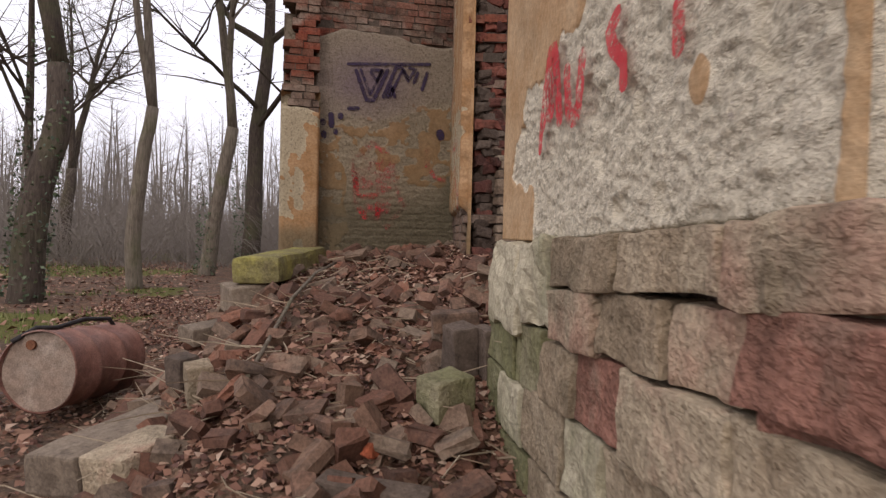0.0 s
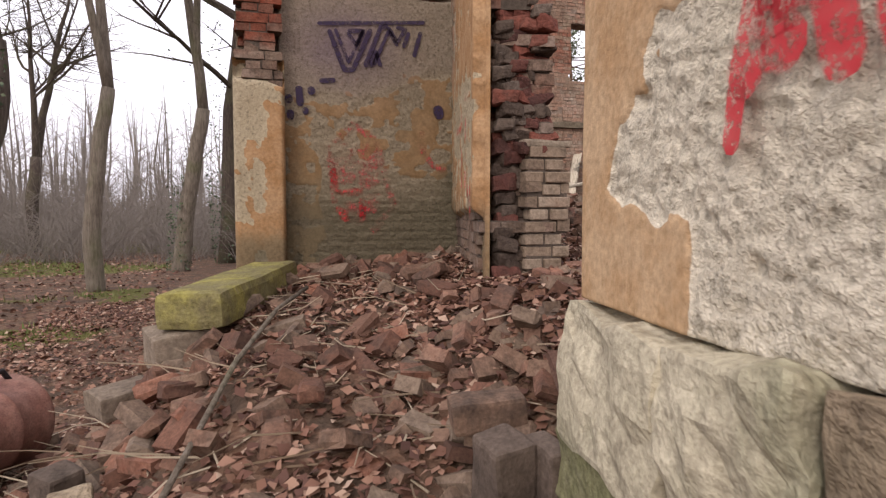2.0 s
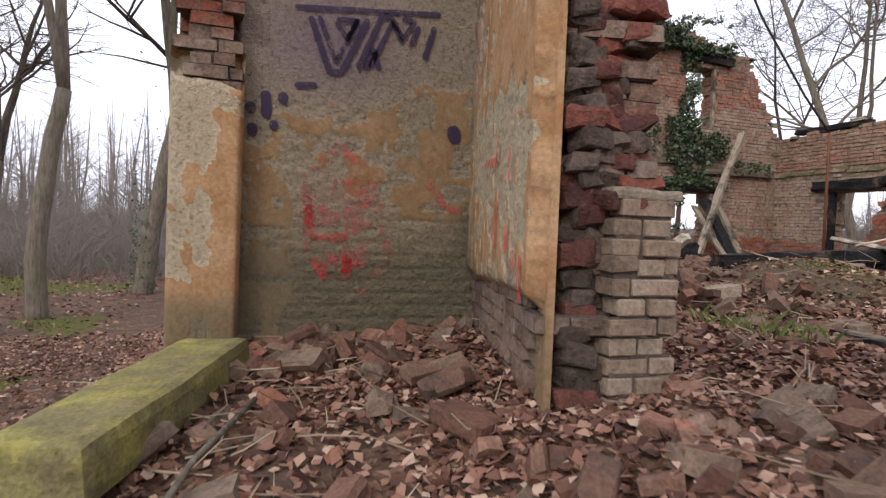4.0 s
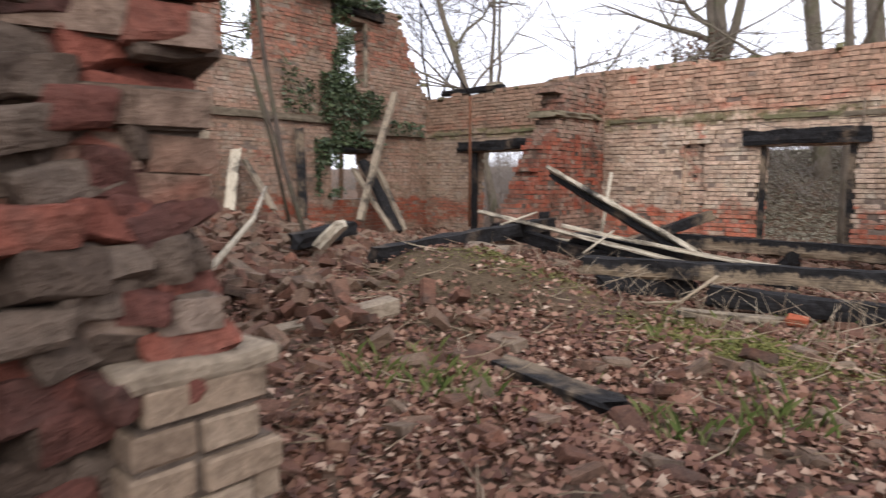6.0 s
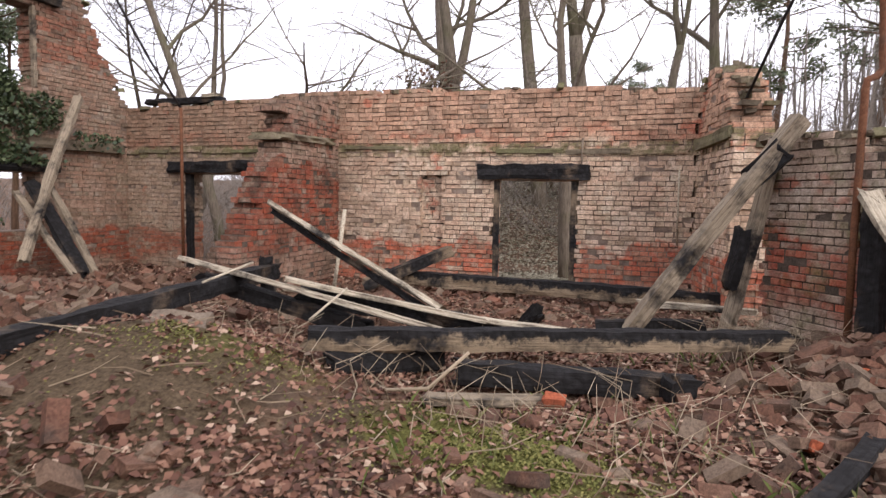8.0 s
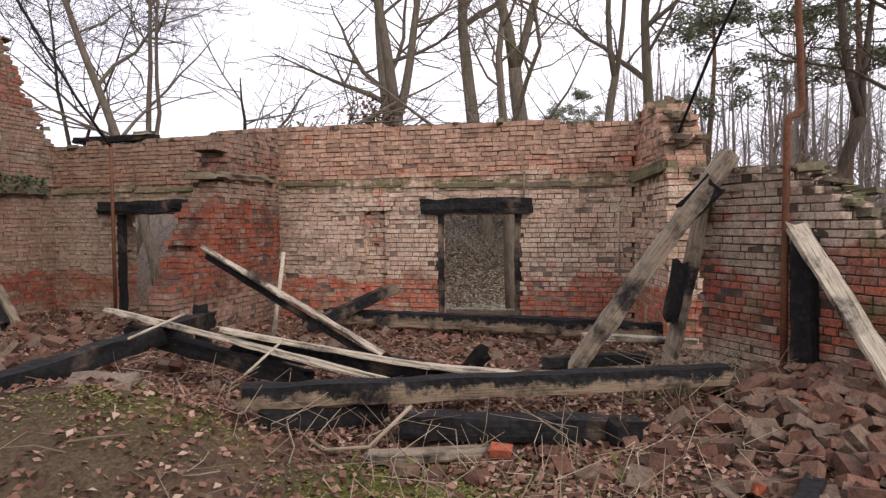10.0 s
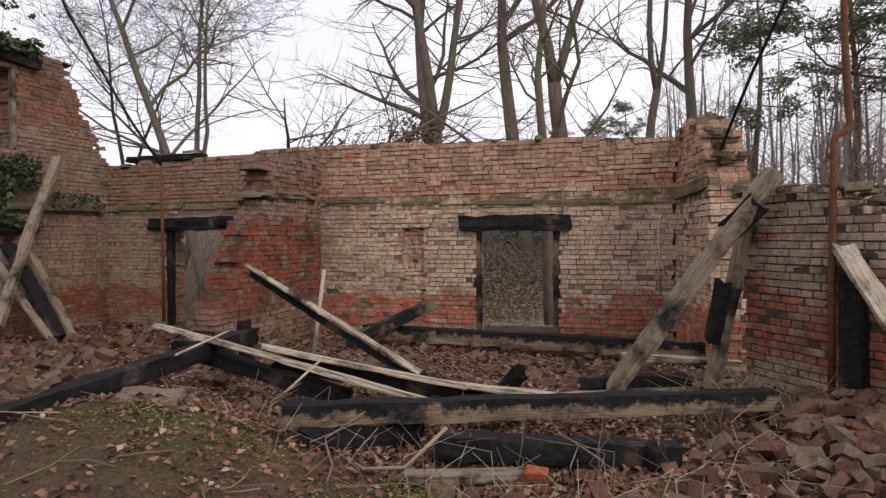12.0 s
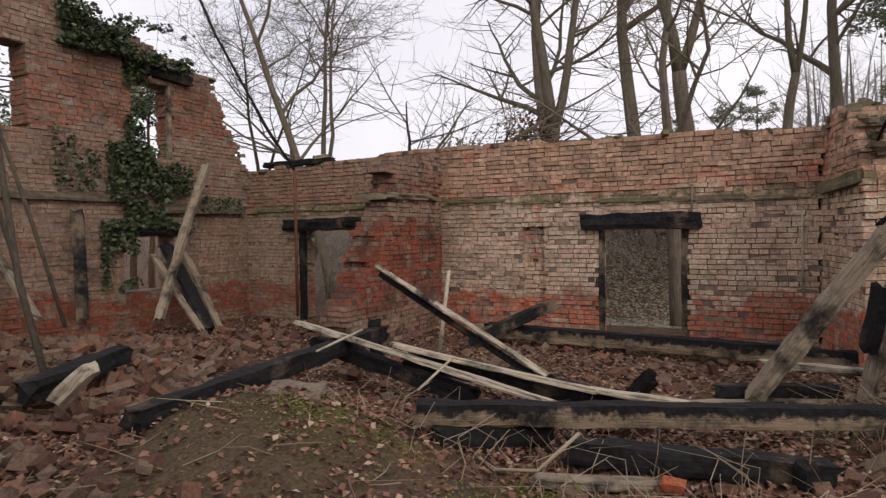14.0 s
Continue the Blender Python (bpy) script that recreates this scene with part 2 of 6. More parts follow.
BRIGHT_BRICK = simple_material("fresh_red_brick", [(0.0, (0.34, 0.085, 0.04)), (1.0, (0.44, 0.13, 0.065))], 9, 70, by_piece=0.3, dirt_amount=0.4)
SANDSTONE = simple_material("sandstone", [(0.25, (0.20, 0.155, 0.10)), (0.40, (0.33, 0.255, 0.17)), (0.52, (0.44, 0.36, 0.25)), (0.62, (0.43, 0.30, 0.21)), (0.75, (0.38, 0.20, 0.145))], 3.4, 52, bump_d=0.03, by_piece=0.25, dirt_amount=0.6, dirt=(0.12, 0.10, 0.065))
PALE_STONE = simple_material("pale_sandstone", [(0.0, (0.34, 0.30, 0.20)), (0.5, (0.48, 0.43, 0.31)), (1.0, (0.56, 0.50, 0.38))], 3.2, 45, bump_d=0.014, by_piece=0.2, dirt_amount=0.6, dirt=(0.15, 0.16, 0.075))
RED_STONE = simple_material("red_sandstone", [(0.3, (0.21, 0.105, 0.075)), (0.5, (0.33, 0.16, 0.115)), (0.7, (0.37, 0.27, 0.195))], 3.4, 52, bump_d=0.04, by_piece=0.1, dirt_amount=0.5, dirt=(0.10, 0.08, 0.055))
GREEN_STONE = simple_material("mossy_stone", [(0.2, (0.12, 0.115, 0.055)), (0.45, (0.20, 0.19, 0.10)), (0.8, (0.33, 0.285, 0.20))], 3.2, 45, bump_d=0.02, by_piece=0.1, dirt_amount=0.6, dirt=(0.11, 0.12, 0.05))
SLAB_STONE = simple_material("mossy_slab", [(0.25, (0.15, 0.125, 0.075)), (0.42, (0.22, 0.195, 0.08)), (0.56, (0.30, 0.27, 0.075)), (0.75, (0.36, 0.31, 0.19))], 4, 60, by_piece=0.1, bump_d=0.012, dirt_amount=0.6, dirt=(0.12, 0.095, 0.07))
GREY_STONE = simple_material("grey_stone", [(0.2, (0.15, 0.115, 0.085)), (0.5, (0.24, 0.19, 0.14)), (0.9, (0.33, 0.27, 0.195))], 5, 55, by_piece=0.3, dirt_amount=0.5)
DARK_STONE = simple_material("dark_stone", [(0.2, (0.07, 0.055, 0.042)), (0.5, (0.12, 0.09, 0.07)), (0.9, (0.18, 0.135, 0.10))], 6, 60, by_piece=0.3, dirt_amount=0.5)
MOSSY_TOP = simple_material("mossy_mortar_top", [(0.2, (0.11, 0.085, 0.06)), (0.5, (0.20, 0.165, 0.115)), (0.75, (0.17, 0.165, 0.08)), (1.0, (0.27, 0.21, 0.15))], 4, 50, by_piece=0.5, dirt_amount=0.6)
RUST = simple_material("rusty_steel", [(0.1, (0.085, 0.035, 0.02)), (0.5, (0.17, 0.07, 0.035)), (0.9, (0.26, 0.13, 0.075))], 14, 120, rough=0.75, bump_d=0.002, by_piece=0.1, dirt_amount=0.5)
DRUM_PAINT = simple_material("drum_rust", [(0.1, (0.15, 0.06, 0.045)), (0.45, (0.25, 0.12, 0.09)), (0.8, (0.34, 0.20, 0.155)), (1.0, (0.40, 0.33, 0.26))], 5, 90, rough=0.6, bump_d=0.002, by_piece=0.1, dirt_amount=0.45)
DRUM_END = simple_material("drum_end", [(0.1, (0.16, 0.10, 0.07)), (0.45, (0.28, 0.21, 0.16)), (0.9, (0.40, 0.35, 0.29))], 5, 90, rough=0.6, bump_d=0.002, by_piece=0.1, dirt_amount=0.5)
CABLE = simple_material("black_cable", [(0.0, (0.02, 0.018, 0.018)), (1.0, (0.035, 0.03, 0.03))], 9, 60, rough=0.6, dirt_amount=0.1)
BEAM_CHAR = wood_material("charred_timber", (0.17, 0.12, 0.08), (0.06, 0.045, 0.03), char=0.62)
BEAM_HALF = wood_material("half_charred_timber", (0.235, 0.175, 0.115), (0.10, 0.072, 0.05), char=0.47)
BEAM_OLD = wood_material("weathered_timber", (0.34, 0.275, 0.195), (0.13, 0.098, 0.07), char=0.33)
BEAM_TOP = wood_material("timber_burnt_on_top", (0.30, 0.225, 0.145), (0.12, 0.085, 0.058), char=0.30, burnt_top=0.012)
PLANK_PALE = wood_material("pale_split_plank", (0.56, 0.49, 0.37), (0.22, 0.165, 0.115), char=0.27)
BARK = bark_material("bark", [(0.25, (0.075, 0.06, 0.046)), (0.5, (0.17, 0.14, 0.108)), (0.8, (0.28, 0.245, 0.20))], 0.45)
BARK_DARK = bark_material("bark_dark", [(0.25, (0.035, 0.027, 0.022)), (0.5, (0.08, 0.062, 0.05)), (0.8, (0.14, 0.115, 0.09))], 0.3)
BARK_PINE = bark_material("bark_pine", [(0.25, (0.06, 0.04, 0.03)), (0.5, (0.14, 0.085, 0.055)), (0.8, (0.22, 0.13, 0.085))], 0.1)
# Bark colours paled towards grey: the distance haze is in the colour.
HAZY_WOOD = bark_material("hazy_wood", [(0.25, (0.13, 0.11, 0.095)), (0.5, (0.21, 0.18, 0.155)), (0.8, (0.31, 0.275, 0.25))], 0.15)
LITTER = leaf_material("dead_leaves", [(0.0, (0.065, 0.031, 0.023)), (0.3, (0.13, 0.060, 0.040)), (0.6, (0.215, 0.108, 0.070)), (0.88, (0.30, 0.175, 0.118)), (1.0, (0.45, 0.33, 0.24))])
IVY = leaf_material("ivy_leaves", [(0.0, (0.022, 0.035, 0.016)), (0.5, (0.05, 0.075, 0.032)), (1.0, (0.11, 0.135, 0.065))], 0.5, 0.4)
NEEDLES = leaf_material("pine_needles", [(0.0, (0.10, 0.125, 0.075)), (0.5, (0.17, 0.20, 0.125)), (1.0, (0.25, 0.275, 0.18))])
GRASS = leaf_material("grass_blades", [(0.0, (0.06, 0.09, 0.02)), (0.5, (0.12, 0.16, 0.04)), (1.0, (0.22, 0.21, 0.09))])
MOSS = leaf_material("moss_tufts", [(0.0, (0.09, 0.095, 0.022)), (0.5, (0.17, 0.17, 0.045)), (1.0, (0.26, 0.235, 0.08))])
BANK_GRASS = leaf_material("dry_bank_grass", [(0.0, (0.25, 0.225, 0.155)), (0.5, (0.30, 0.275, 0.20)), (1.0, (0.36, 0.325, 0.24))])
DRY = leaf_material("dry_stalks", [(0.0, (0.20, 0.14, 0.09)), (0.5, (0.32, 0.25, 0.17)), (1.0, (0.42, 0.35, 0.25))])
BROWN_LEAF = leaf_material("withered_oak_leaves", [(0.0, (0.07, 0.035, 0.022)), (0.5, (0.13, 0.065, 0.04)), (1.0, (0.20, 0.11, 0.07))])


def ground_material():
    m, n, l, b = material("forest_ground", 0.95, 0.1)
    g, pos, x, y, z = place_nodes(n, l)
    mid = noise_node(n, l, pos, 3.0, 6, 0.7)
    fine = noise_node(n, l, pos, 38.0, 5, 0.7)
    vor = n.new("ShaderNodeTexVoronoi")
    vor.inputs["Scale"].default_value = 26
    l.new(pos, vor.inputs["Vector"])
    leafy = ramp(n, l, vor.outputs["Color"], [(0.0, (0.085, 0.045, 0.03)), (0.45, (0.15, 0.085, 0.055)), (0.8, (0.22, 0.135, 0.09)), (1.0, (0.30, 0.22, 0.15))])
    soil = ramp(n, l, mid, [(0.3, (0.08, 0.055, 0.04)), (0.6, (0.145, 0.10, 0.07)), (0.8, (0.20, 0.145, 0.10))])
    col = mix(n, l, span(n, l, mid, 0.42, 0.58), soil, leafy)
    sand = attribute(n, "sand")
    col = mix(n, l, span(n, l, calc(n, l, "ADD", sand, calc(n, l, "MULTIPLY", mid, 0.5)), 0.55, 0.95), col, ramp(n, l, fine, [(0.3, (0.065, 0.045, 0.028)), (0.7, (0.145, 0.105, 0.065))]))
    moss = attribute(n, "moss")
    patch = span(n, l, calc(n, l, "ADD", moss, calc(n, l, "MULTIPLY", mid, 0.75)), 0.62, 1.0)
    col = mix(n, l, patch, col, ramp(n, l, fine, [(0.25, (0.06, 0.06, 0.018)), (0.6, (0.14, 0.135, 0.04)), (0.85, (0.21, 0.185, 0.07))]))
    ash = attribute(n, "ash")
    col = mix(n, l, span(n, l, calc(n, l, "ADD", ash, calc(n, l, "MULTIPLY", mid, 0.6)), 0.6, 1.0), col, (0.045, 0.035, 0.03))
    l.new(mix(n, l, 0.75, col, ramp(n, l, fine, [(0.25, (0.55, 0.55, 0.55)), (0.75, (1.25, 1.25, 1.25))]), "MULTIPLY"), b.inputs["Base Color"])
    bump(n, l, b, calc(n, l, "ADD", fine, vor.outputs["Distance"]), 0.8, 0.02)
    return m


GROUND = ground_material()


def plaster_material(name, rough_a, rough_b, paint_a, paint_b, haze=(0.225, 0.165, 0.24), grit=0.008):
    """Old roughcast with the remains of a painted skim coat, spray haze, damp and darker zones; masks come with the
    mesh.
    """
    m, n, l, b = material(name, 0.93, 0.15)
    g, pos, x, y, z = place_nodes(n, l)
    mid = noise_node(n, l, pos, 5.5, 6, 0.7)
    fine = noise_node(n, l, pos, 48.0, 5, 0.65)
    under = mix(n, l, mid, rough_a, rough_b)
    coat = mix(n, l, span(n, l, mid, 0.35, 0.65), paint_a, paint_b)
    col = mix(n, l, span(n, l, attribute(n, "coat"), 0.4, 0.6), under, coat)
    col = mix(n, l, calc(n, l, "MULTIPLY", attribute(n, "haze"), calc(n, l, "ADD", mid, 0.35), True), col, haze)
    damp_dark = span(n, l, calc(n, l, "ADD", attribute(n, "damp_dark"), calc(n, l, "MULTIPLY", calc(n, l, "SUBTRACT", mid, 0.5), 0.8)), 0.25, 0.95)
    col = mix(n, l, calc(n, l, "MULTIPLY", damp_dark, 0.75), col, (0.105, 0.09, 0.055))
    stain = span(n, l, noise_node(n, l, pos, 1.7, 5, 0.7), 0.5, 0.75)
    col = mix(n, l, calc(n, l, "MULTIPLY", stain, 0.35), col, (0.15, 0.12, 0.08))
    uncoated = calc(n, l, "SUBTRACT", 1.0, attribute(n, "coat"))
    pits = calc(n, l, "SUBTRACT", 1.0, span(n, l, noise_node(n, l, pos, 33.0, 4, 0.65), 0.36, 0.47))
    col = mix(n, l, calc(n, l, "MULTIPLY", calc(n, l, "MULTIPLY", pits, uncoated), 0.55), col, tuple(0.42 * c for c in rough_a))
    l.new(mix(n, l, 0.8, col, ramp(n, l, fine, [(0.3, (0.68, 0.67, 0.65)), (0.65, (1.16, 1.16, 1.16))]), "MULTIPLY"), b.inputs["Base Color"])
    sandy = noise_node(n, l, pos, 130.0, 3, 0.6)
    bare = calc(n, l, "SUBTRACT", 1.0, calc(n, l, "MULTIPLY", attribute(n, "coat"), 0.75))
    bump(n, l, b, calc(n, l, "ADD", fine, calc(n, l, "MULTIPLY", sandy, 0.5)), bare, grit)
    return m


ROUGHCAST = plaster_material("roughcast_pier", (0.60, 0.53, 0.40), (0.76, 0.69, 0.55), (0.40, 0.25, 0.13), (0.48, 0.335, 0.20), grit=0.02)
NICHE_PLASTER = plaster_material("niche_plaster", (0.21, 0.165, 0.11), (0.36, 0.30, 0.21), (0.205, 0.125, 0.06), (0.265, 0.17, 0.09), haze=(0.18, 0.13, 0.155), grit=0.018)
CHEEK_PLASTER = plaster_material("cheek_plaster", (0.35, 0.28, 0.18), (0.52, 0.44, 0.305), (0.30, 0.165, 0.075), (0.40, 0.25, 0.135), grit=0.018)


def spray_material(name, col, cover=0.5):
    """Thin spray paint: worn away in spots, so the wall shows between."""
    m, n, l, b = material(name, 0.8, 0.25)
    g, pos, x, y, z = place_nodes(n, l)
    b.inputs["Base Color"].default_value = (*col, 1)
    worn = noise_node(n, l, pos, 45, 5, 0.7)
    big = noise_node(n, l, pos, 7, 3, 0.6)
    a = span(n, l, calc(n, l, "ADD", calc(n, l, "MULTIPLY", worn, 0.7), calc(n, l, "MULTIPLY", big, 0.4)), 0.72 - cover * 0.5, 0.92 - cover * 0.5)
    a = calc(n, l, "MULTIPLY", a, span(n, l, attribute(n, "edge"), 0.0, 0.55))
    l.new(calc(n, l, "MULTIPLY", a, 0.9), b.inputs["Alpha"])
    return m


SPRAY_RED = spray_material("red_spray", (0.60, 0.04, 0.045), 0.52)
SPRAY_BOLD = spray_material("bold_red_spray", (0.50, 0.03, 0.04), 0.64)
SPRAY_FADED = spray_material("faded_red_spray", (0.45, 0.08, 0.075), 0.42)
SPRAY_BLACK = spray_material("black_spray", (0.035, 0.022, 0.05), 0.72)
SPRAY_PURPLE = spray_material("faded_purple_spray", (0.26, 0.17, 0.27), 0.4)

# ---- building blocks ----
def lattice(seed):
    r = np.random.RandomState(seed)
    return r.rand(256, 256)


LAT = [lattice(k) for k in range(8)]


def vnoise(x, y, seed=0):
    """Smooth value noise in 0..1 on arrays."""
    a = LAT[seed % 8]
    x, y = np.asarray(x, float), np.asarray(y, float)
    i, j = np.floor(x).astype(int), np.floor(y).astype(int)
    u, v = x - i, y - j
    u, v = u * u * (3 - 2 * u), v * v * (3 - 2 * v)
    i0, i1, j0, j1 = i % 256, (i + 1) % 256, j % 256, (j + 1) % 256
    return (a[i0, j0] * (1 - u) + a[i1, j0] * u) * (1 - v) + (a[i0, j1] * (1 - u) + a[i1, j1] * u) * v


def fbm(x, y, seed=0, octaves=4):
    s, w, t = 0.0, 1.0, 0.0
    for k in range(octaves):
        s, t = s + w * vnoise(x * 2 ** k + 17 * k, y * 2 ** k + 31 * k, seed + k), t + w
        w *= 0.5
    return s / t


def sstep(lo, hi, x):
    t = np.clip((np.asarray(x, float) - lo) / (hi - lo), 0, 1)
    return t * t * (3 - 2 * t)


def mesh_from(name, verts, faces, mat, smooth=False):
    me = bpy.data.meshes.new(name)
    me.from_pydata([tuple(v) for v in verts], [], [tuple(f) for f in faces])
    me.materials.append(mat)
    if smooth:
        me.shade_smooth()
    me.update()
    return me


def link(name, me, parent=None, label="", category="", group="", kind=""):
    ob = new(name, me)
    if parent is not None:
        ob.parent = parent
    return tagged(ob, label, category, group, kind)


def part(name, bm, mat, parent, label=""):
    me = bpy.data.meshes.new(name)
    bm.to_mesh(me)
    bm.free()
    me.materials.append(mat)
    return link(name, me, parent, label)


def empty(name, m=None, **tags):
    ob = new(name)
    ob.empty_display_size = 0.1
    if m is not None:
        ob.matrix_world = m
    return tagged(ob, **tags)


class Soup:
    """Collects many small pieces into one mesh."""
    def __init__(self):
        self.v, self.f, self.n = [], [], 0

    def add(self, verts, faces):
        self.v.append(np.asarray(verts, float))
        self.f.extend([tuple(i + self.n for i in f) for f in faces])
        self.n += len(verts)

    def mesh(self, name, mat, smooth=False):
        return mesh_from(name, np.concatenate(self.v).tolist() if self.v else [], self.f, mat, smooth)


BOX_V = np.array([(x, y, z) for x in (-0.5, 0.5) for y in (-0.5, 0.5) for z in (-0.5, 0.5)])
BOX_F = [(0, 1, 3, 2), (4, 6, 7, 5), (0, 4, 5, 1), (2, 3, 7, 6), (0, 2, 6, 4), (1, 5, 7, 3)]
RNG = np.random.RandomState(7)


def chamfer_box(name, size, mat, cut=0.006, wobble=0.003, seed=0):
    """A brick-like block with broken edges, some 44 triangles."""
    bm = bmesh.new()
    bmesh.ops.create_cube(bm, size=1.0)
    r = random.Random(seed)
    for v in bm.verts:
        v.co = Vector((v.co.x * size[0], v.co.y * size[1], v.co.z * size[2]))
    bmesh.ops.bevel(bm, geom=bm.edges[:], offset=cut, segments=1, affect="EDGES")
    for v in bm.verts:
        v.co += Vector((r.uniform(-1, 1), r.uniform(-1, 1), r.uniform(-1, 1))) * wobble
    me = bpy.data.meshes.new(name)
    bm.to_mesh(me)
    bm.free()
    me.materials.append(mat)
    return me


def rough_block(name, size, mat, seed=0, amp=0.02, cuts=5, cut_edge=0.03):
    """A hewn stone: bevelled box, finely divided and broken up by noise."""
    bm = bmesh.new()
    bmesh.ops.create_cube(bm, size=1.0)
    for v in bm.verts:
        v.co = Vector((v.co.x * size[0], v.co.y * size[1], v.co.z * size[2]))
    bmesh.ops.bevel(bm, geom=bm.edges[:], offset=min(cut_edge, 0.3 * min(size)), segments=2, affect="EDGES", profile=0.6)
    bmesh.ops.subdivide_edges(bm, edges=[e for e in bm.edges if e.calc_length() > 0.09], cuts=cuts, use_grid_fill=True)
    off = Vector((seed * 3.7, seed * 1.3, seed * 5.1))
    for v in bm.verts:
        d = noise.noise_vector(v.co * 4.5 + off) * amp + noise.noise_vector(v.co * 14 + off) * amp * 0.5
        v.co += d
    me = bpy.data.meshes.new(name)
    bm.to_mesh(me)
    bm.free()
    me.materials.append(mat)
    return me


# ---- ground: one sheet from the ruin to the horizon ----
def bumpy(x, y, cx, cy, rx, ry, h):
    return h * np.exp(-((x - cx) / rx) ** 2 - ((y - cy) / ry) ** 2)


def height(x, y):
    x, y = np.asarray(x, float), np.asarray(y, float)
    ramp_y = np.interp(y, [-6, -1, 0.0, 1.6, 2.9, 4.0, 6.0, 9, 15, 19], [0, 0.05, 0.15, 0.34, 0.72, 0.98, 1.18, 1.1, 0.6, 0])
    slope = sstep(-0.75, 0.85, x - 0.03 * y) * ramp_y
    inside = sstep(1.5, 2.4, x) * (1 - sstep(15.0, 19.0, y)) * sstep(-6, -1, y)
    room = 1.25 + bumpy(x, y, 6.5, 7.1, 1.0, 1.2, 0.42) + bumpy(x, y, 5.4, 6.7, 1.0, 0.9, 0.12)
    room = room + bumpy(x, y, 6.0, 10.8, 2.3, 1.8, 0.55) + bumpy(x, y, 3.9, 8.4, 1.2, 1.6, 0.35) + bumpy(x, y, 8.4, 2.1, 1.2, 0.6, 0.22) + bumpy(x, y, 3.4, 3.6, 1.0, 0.9, 0.08)
    room = room - bumpy(x, y, 3.9, 6.9, 0.35, 0.25, 0.22)
    h = slope * (1 - inside) + room * inside
    far = sstep(13.2, 17, x)
    h = h * (1 - far) + far * (0.9 + 2.2 * sstep(16, 24, x) * sstep(1.5, 4.5, y) * (1 - sstep(9, 13, y)) + 0.03 * np.maximum(0, x - 17))
    h = h + sstep(20, 40, np.hypot(x, y)) * 0.8 * (fbm(x / 14 + 40, y / 14 + 40, 3, 2) - 0.5)
    near = np.exp(-((x - 4) / 9) ** 2 - ((y - 5) / 10) ** 2)
    return h + (0.03 + 0.10 * near) * (fbm(x * 1.3 + 60, y * 1.3 + 60, 1, 4) - 0.5) + 0.045 * near * (fbm(x * 6 + 90, y * 6 + 90, 4, 3) - 0.5)


def hz(x, y):
    return float(height(x, y))


def axis_lines(lo, hi, step, reach):
    core = list(np.arange(lo, hi + 1e-6, step))
    up, d = [], step
    v = hi
    while v < reach:
        d *= 1.22
        v += d
        up.append(v)
    down, d, v = [], step, lo
    while v > -reach:
        d *= 1.22
        v -= d
        down.append(v)
    return np.array(down[::-1] + core + up)


gx, gy = axis_lines(-3.0, 13.0, 0.085, 700), axis_lines(-0.5, 14.0, 0.085, 700)
GX, GY = np.meshgrid(gx, gy, indexing="ij")
GZ = height(GX, GY)
nx_, ny_ = GX.shape
ids = np.arange(nx_ * ny_).reshape(nx_, ny_)
gfaces = np.stack([ids[:-1, :-1], ids[1:, :-1], ids[1:, 1:], ids[:-1, 1:]], -1).reshape(-1, 4)
gme = mesh_from("ground", np.stack([GX, GY, GZ], -1).reshape(-1, 3).tolist(), gfaces.tolist(), GROUND, True)
moss = bumpy(GX, GY, 6.8, 6.5, 0.9, 0.8, 0.45) + bumpy(GX, GY, 6.38, 4.6, 0.5, 0.8, 1.1) + bumpy(GX, GY, 5.2, 4.2, 0.5, 0.6, 0.3) + bumpy(GX, GY, 4.3, 5.6, 0.5, 0.5, 0.3)
forest = (1 - sstep(-1.6, -0.6, GX)) * sstep(6.5, 10, GY)
moss = moss + forest * 0.95 * sstep(0.4, 0.65, fbm(GX / 3 + 9, GY / 3, 5, 3))
sand = bumpy(GX, GY, 6.0, 6.9, 1.3, 1.2, 0.95) + bumpy(GX, GY, 5.2, 6.6, 1.0, 1.0, 0.4) + bumpy(GX, GY, 0.95, 4.6, 0.5, 1.0, 0.35)
ash = bumpy(GX, GY, 7.9, 5.6, 0.7, 2.2, 0.55) + bumpy(GX, GY, 6.0, 8.6, 1.0, 0.7, 0.4)
for key, val in (("moss", moss), ("sand", sand), ("ash", ash)):
    at = gme.attributes.new(key, "FLOAT", "POINT")
    at.data.foreach_set("value", val.reshape(-1).astype(np.float32))
ground = link("ground", gme, None, "uneven ground of brown leaf litter, bare soil and moss", "ground", kind="structure")


# ---- brick walls ----
COURSE, BRICK, JOINT = 0.071, 0.24, 0.011


def wall_point(a, u, nrm, s, d, z):
    return (a[0] + u[0] * s + nrm[0] * d, a[1] + u[1] * s + nrm[1] * d, z)


